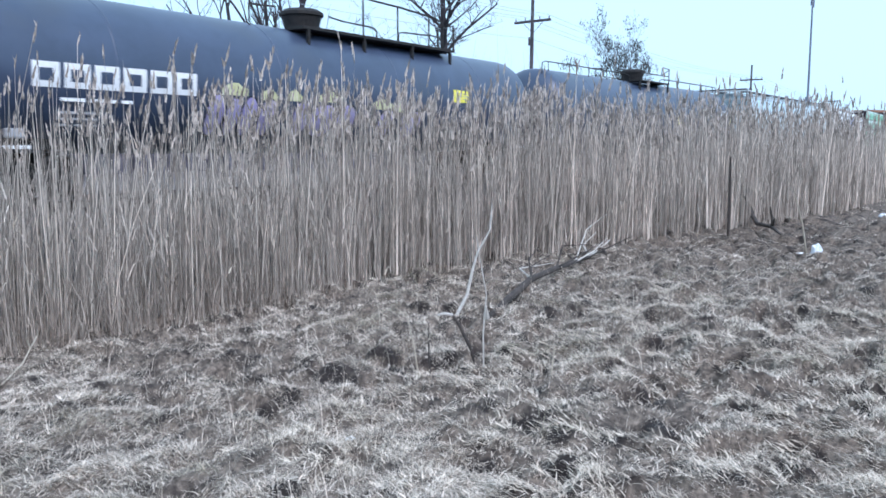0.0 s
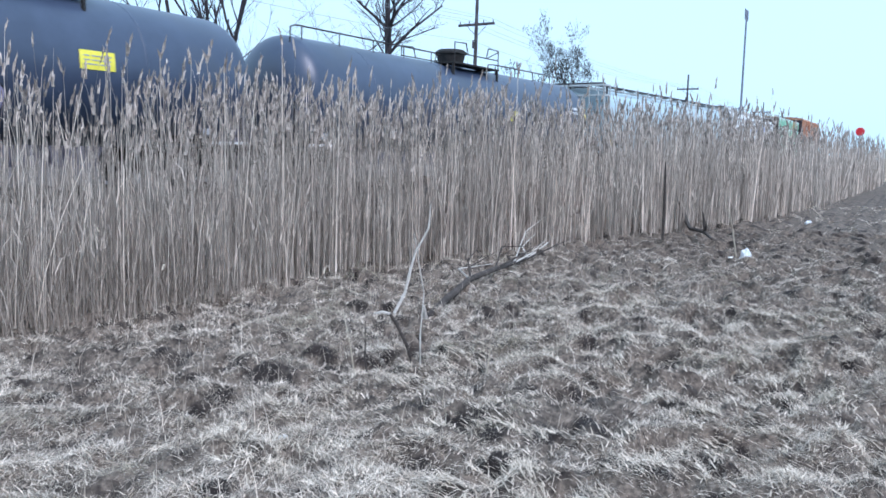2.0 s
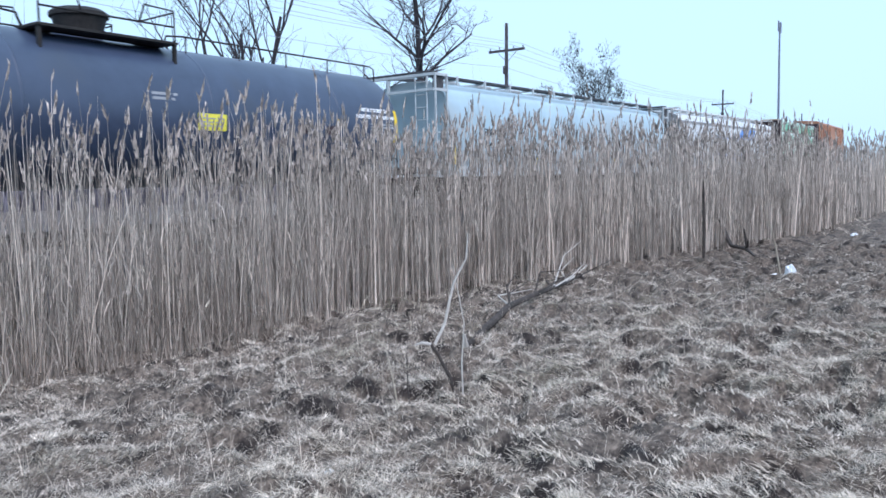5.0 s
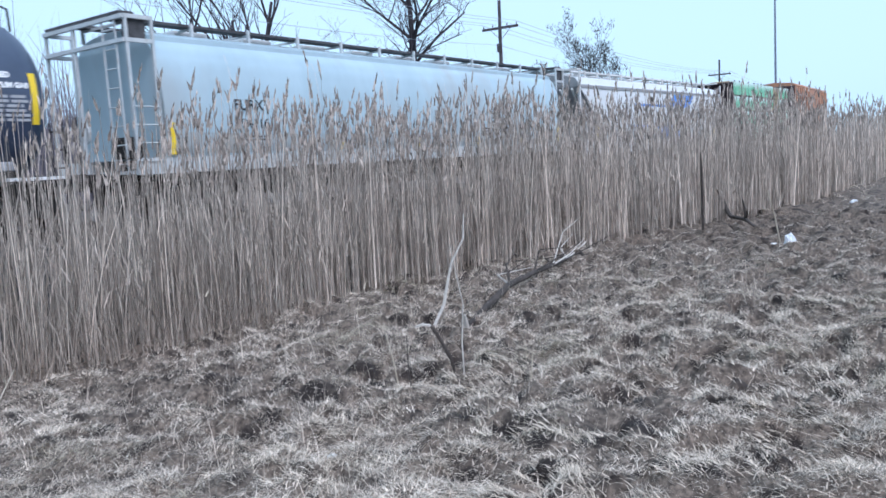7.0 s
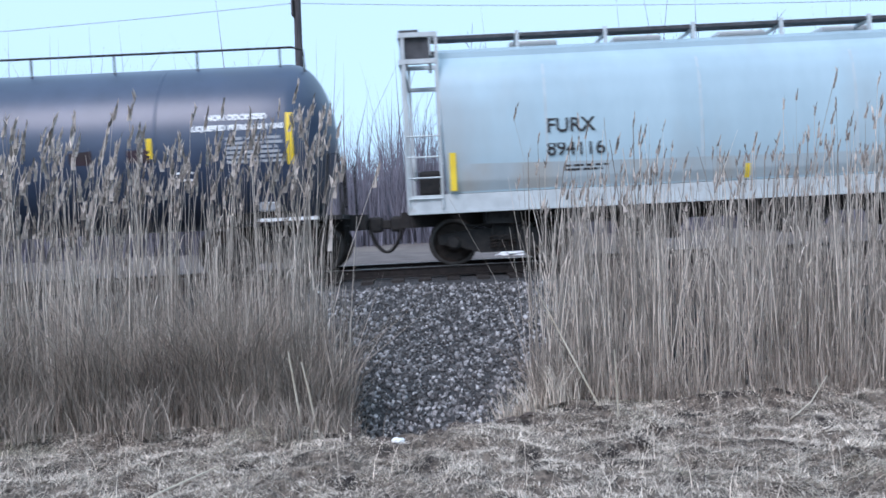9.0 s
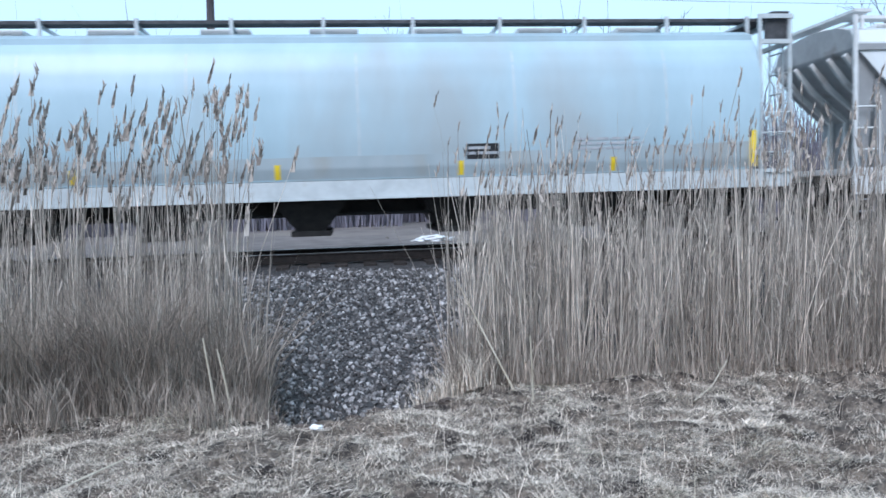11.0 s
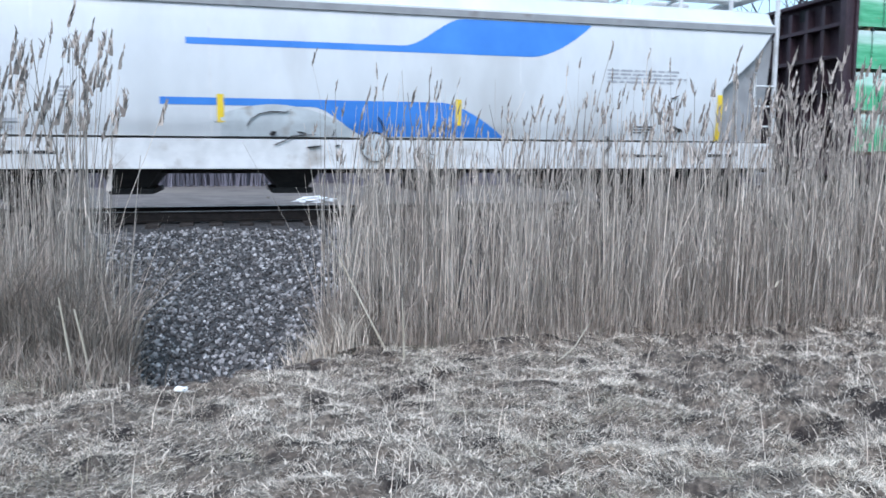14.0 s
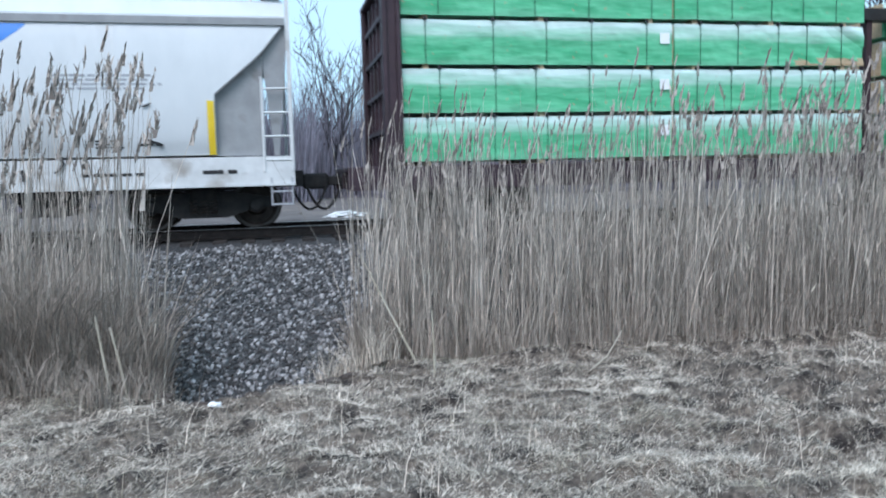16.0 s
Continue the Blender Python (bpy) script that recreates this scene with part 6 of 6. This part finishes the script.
def build_dark_limb():
    """A blackened limb half hidden at the feet of the reeds."""
    t = empty("fallen_limb", "blackened fallen limb at the foot of the reeds", "dead branch")
    pts = [(x, y, gz(x, y) + h) for x, y, h in ((24.6, 6.35, 0.95), (23.4, 5.95, 0.72), (22.4, 5.6, 0.45), (21.0, 5.05, 0.28), (19.6, 4.35, 0.24), (18.6, 3.95, 0.20))]
    part("limb", tube(bmesh.new(), pts, [0.05, 0.075, 0.08, 0.05, 0.045, 0.02], 8), M_DARKWOOD, t)
    for i, (dx, dy, dz) in ((1, (0.1, 0.0, -0.35)), (2, (0.05, 0.1, -0.4)), (2, (-0.2, 0.1, 0.35)), (4, (-0.1, 0.05, 0.5)), (4, (-0.3, -0.1, 0.25))):
        p = Vector(pts[i])
        part("twig", tube(bmesh.new(), [p, p + Vector((dx, dy, dz)) * 0.5 + Vector((0.04, 0, 0)), p + Vector((dx, dy, dz))], [0.04, 0.03, 0.012], 6), M_DARKWOOD, t)
    return t


build_dark_limb()
bag = crumple("plastic_bag", "crumpled white plastic bag caught on the grass", "plastic bag", 17.35, 2.95, (0.13, 0.13, 0.30), M_BAG, 3)
crumple("blue_wrapper", "small crumpled blue wrapper beside the bag", "litter", 17.5, 2.74, (0.07, 0.06, 0.07), M_BAGBLUE, 4)
crumple("paper_scrap", "crumpled pale paper scrap on the ground", "litter", 16.2, 3.35, (0.13, 0.10, 0.06), M_TAG, 5, 1.0)
crumple("paper_scrap", "small pale paper scrap on the ground", "litter", 16.9, 3.2, (0.10, 0.08, 0.05), M_TAG, 6, 1.0)
crumple("foam_cup", "small white foam scrap on the ground", "litter", 28.5, 3.0, (0.11, 0.11, 0.13), M_BAG, 7)
crumple("paper_scrap", "small white scrap at the foot of the bank", "litter", -0.42, 7.38, (0.07, 0.05, 0.035), M_TAG, 9)
crumple("paper_scrap", "tiny white scrap in the grass", "litter", 3.9, 3.55, (0.035, 0.03, 0.02), M_TAG, 10)
crumple("plastic_sheet", "white plastic sheet lying beyond the rails", "litter", 2.27, 21.0, (0.46, 0.2, 0.10), M_SNOW, 12, 0.9)
for k, (cx, cy, s) in enumerate(((4.67, 5.42, 0.15), (4.05, 5.75, 0.14), (5.6, 2.6, 0.15), (6.6, 2.1, 0.16), (8.6, 3.2, 0.15), (5.9, 3.6, 0.10), (9.8, 3.4, 0.16), (7.3, 1.7, 0.16))):
    crumple("soil_clod", "dark clod of torn-up turf and soil", "clod", cx, cy, (s * 0.6, s * 0.4, s * 0.22), M_SOIL, 40 + k, 0.05)

for k, (cx, s) in enumerate(((-0.85, 0.10), (-0.55, 0.08), (-0.3, 0.11), (-0.05, 0.07), (0.2, 0.1), (0.45, 0.09), (0.7, 0.1), (0.95, 0.08))):
    crumple("soil_clod", "dark clod of soil at the foot of the bank", "clod", cx, float(np.interp(cx, LIP_X, LIP_Y)) + 0.06, (s * 1.3, s * 0.6, s * 0.5), M_SOIL, 60 + k, 0.1)

# stalks that stand apart at the edges of the gap
stalk("broken_reed", "pale broken reed leaning out of the stand", [(1.72, 8.35, gz(1.72, 8.35)), (1.5, 8.6, -0.75), (1.17, 9.0, 0.02)], [0.013, 0.011, 0.008], M_LEAF, False)
stalk("broken_reed", "short upright bleached reed stub", [(1.78, 7.75, gz(1.78, 7.75)), (1.78, 7.76, -0.88), (1.77, 7.77, -0.52)], [0.012, 0.010, 0.007], M_LEAF, False)
stalk("broken_reed", "bleached reed stub with a torn leaf", [(-1.42, 7.9, gz(-1.42, 7.9)), (-1.47, 7.92, -0.75), (-1.52, 7.95, -0.4)], [0.013, 0.012, 0.008], M_LEAF, True, 2)
stalk("broken_reed", "bleached reed stub with a torn leaf", [(-1.24, 7.8, gz(-1.24, 7.8)), (-1.30, 7.82, -0.85), (-1.37, 7.84, -0.5)], [0.013, 0.012, 0.008], M_LEAF, True, 3)
stalk("dead_weed", "tall dark dead weed stalk", [(19.0, 5.2, gz(19, 5.2)), (18.95, 5.2, 0.2), (18.9, 5.2, 0.75)], [0.03, 0.03, 0.015], M_DARKWOOD, False)
stalk("broken_reed", "pale bleached reed leaning beside the litter", [(17.6, 3.2, gz(17.6, 3.2)), (17.5, 3.3, -0.6), (17.25, 3.45, 0.1)], [0.016, 0.013, 0.008], M_LEAF, False)
stalk("dead_weed", "thin dark dead weed stalk in the turf", [(5.6, 4.1, gz(5.6, 4.1)), (5.58, 4.12, -0.95), (5.62, 4.15, -0.62)], [0.010, 0.008, 0.004], M_DARKWOOD, True, 7)
stalk("dead_weed", "thin pale dead weed stalk in the turf", [(5.5, 4.15, gz(5.5, 4.15)), (5.46, 4.2, -0.8), (5.42, 4.25, -0.5)], [0.009, 0.007, 0.004], M_LEAF, False)
stalk("dead_weed", "thin pale dead weed stalk in the turf", [(6.2, 3.2, gz(6.2, 3.2)), (6.26, 3.2, -0.85)], [0.009, 0.005], M_LEAF, False)
stalk("fallen_reed", "bleached fallen reed on the turf", [(3.4, 7.5, gz(3.4, 7.5) + 0.02), (3.7, 7.7, gz(3.7, 7.7) + 0.1), (3.95, 7.85, gz(3.9, 7.8) + 0.3)], [0.008, 0.007, 0.004], M_LEAF, True, 5)
stalk("fallen_reed", "bleached fallen reed on the turf", [(-2.4, 6.1, gz(-2.4, 6.1) + 0.03), (-1.9, 6.6, gz(-1.9, 6.6) + 0.06)], [0.012, 0.008], M_LEAF, False)


def build_tussock(x, y, seed, n, h):
    rs = np.random.RandomState(seed)
    px, py = x + rs.normal(0, 0.12, n), y + rs.normal(0, 0.10, n)
    V, F = blades(px, py, ground_z(px, py, False), rs.uniform(0.5, 1, n) * h, rs.uniform(0.006, 0.014, n), rs.uniform(0.2, 0.9, n), rs.uniform(0, 6.28, n), rs)
    return tagged(raw("grass_tussock", V, F, M_GRASS if x > 0 else M_UNDER), "tussock of dry arching straw grass" if x > 0 else "low brown tussock of dead grass", "grass tussock", "tussocks")


build_tussock(0.98, 8.75, 51, 160, 0.75)
build_tussock(0.75, 8.45, 52, 110, 0.5)
build_tussock(1.25, 8.5, 53, 120, 0.6)
build_tussock(-1.15, 8.0, 54, 120, 0.55)
build_tussock(-0.95, 7.6, 55, 90, 0.4)
build_tussock(-1.5, 7.5, 56, 110, 0.5)
for k in range(9):
    build_tussock(-1.7 - 0.42 * k, 7.9 + 0.25 * (k % 3), 70 + k, 110, 0.45 + 0.1 * (k % 4))


def on_line(x):
    """The pose of a car whose middle is x along the line."""
    dx = 6.5
    ya, yb = float(bend(x - dx)), float(bend(x + dx))
    return pose(x, TRACK_Y - (ya + yb) / 2, 0, 0, 0, math.degrees(math.atan2(ya - yb, 2 * dx)))


def motions():
    """The train rolls by at a steady pace; its wheels turn."""
    steps = [0.0, 0.1] + [0.5 * k for k in range(1, 32)] + [15.9, 16.0]
    at = lambda x, t: x + SPEED * (t - 8)
    for car, x in ((tank_a, X_TANK_A), (tank_b, X_TANK_B), (grey_hopper, X_GREY), (white_hopper, X_WHITE), (flatcar, X_FLAT), (boxcar, X_BOX)):
        walk(car, [(t, on_line(at(x, t))) for t in steps])
    for bundle, m in LOAD:
        walk(bundle, [(t, on_line(at(X_FLAT, t)) @ m) for t in steps])
    turns = [k * 0.1 for k in range(161)]
    for ws, x, r in WHEELSETS:
        walk(ws, [(t, pose(x, 0, r, 0, math.degrees(SPEED * t / r) % 360, 0)) for t in turns])


motions()
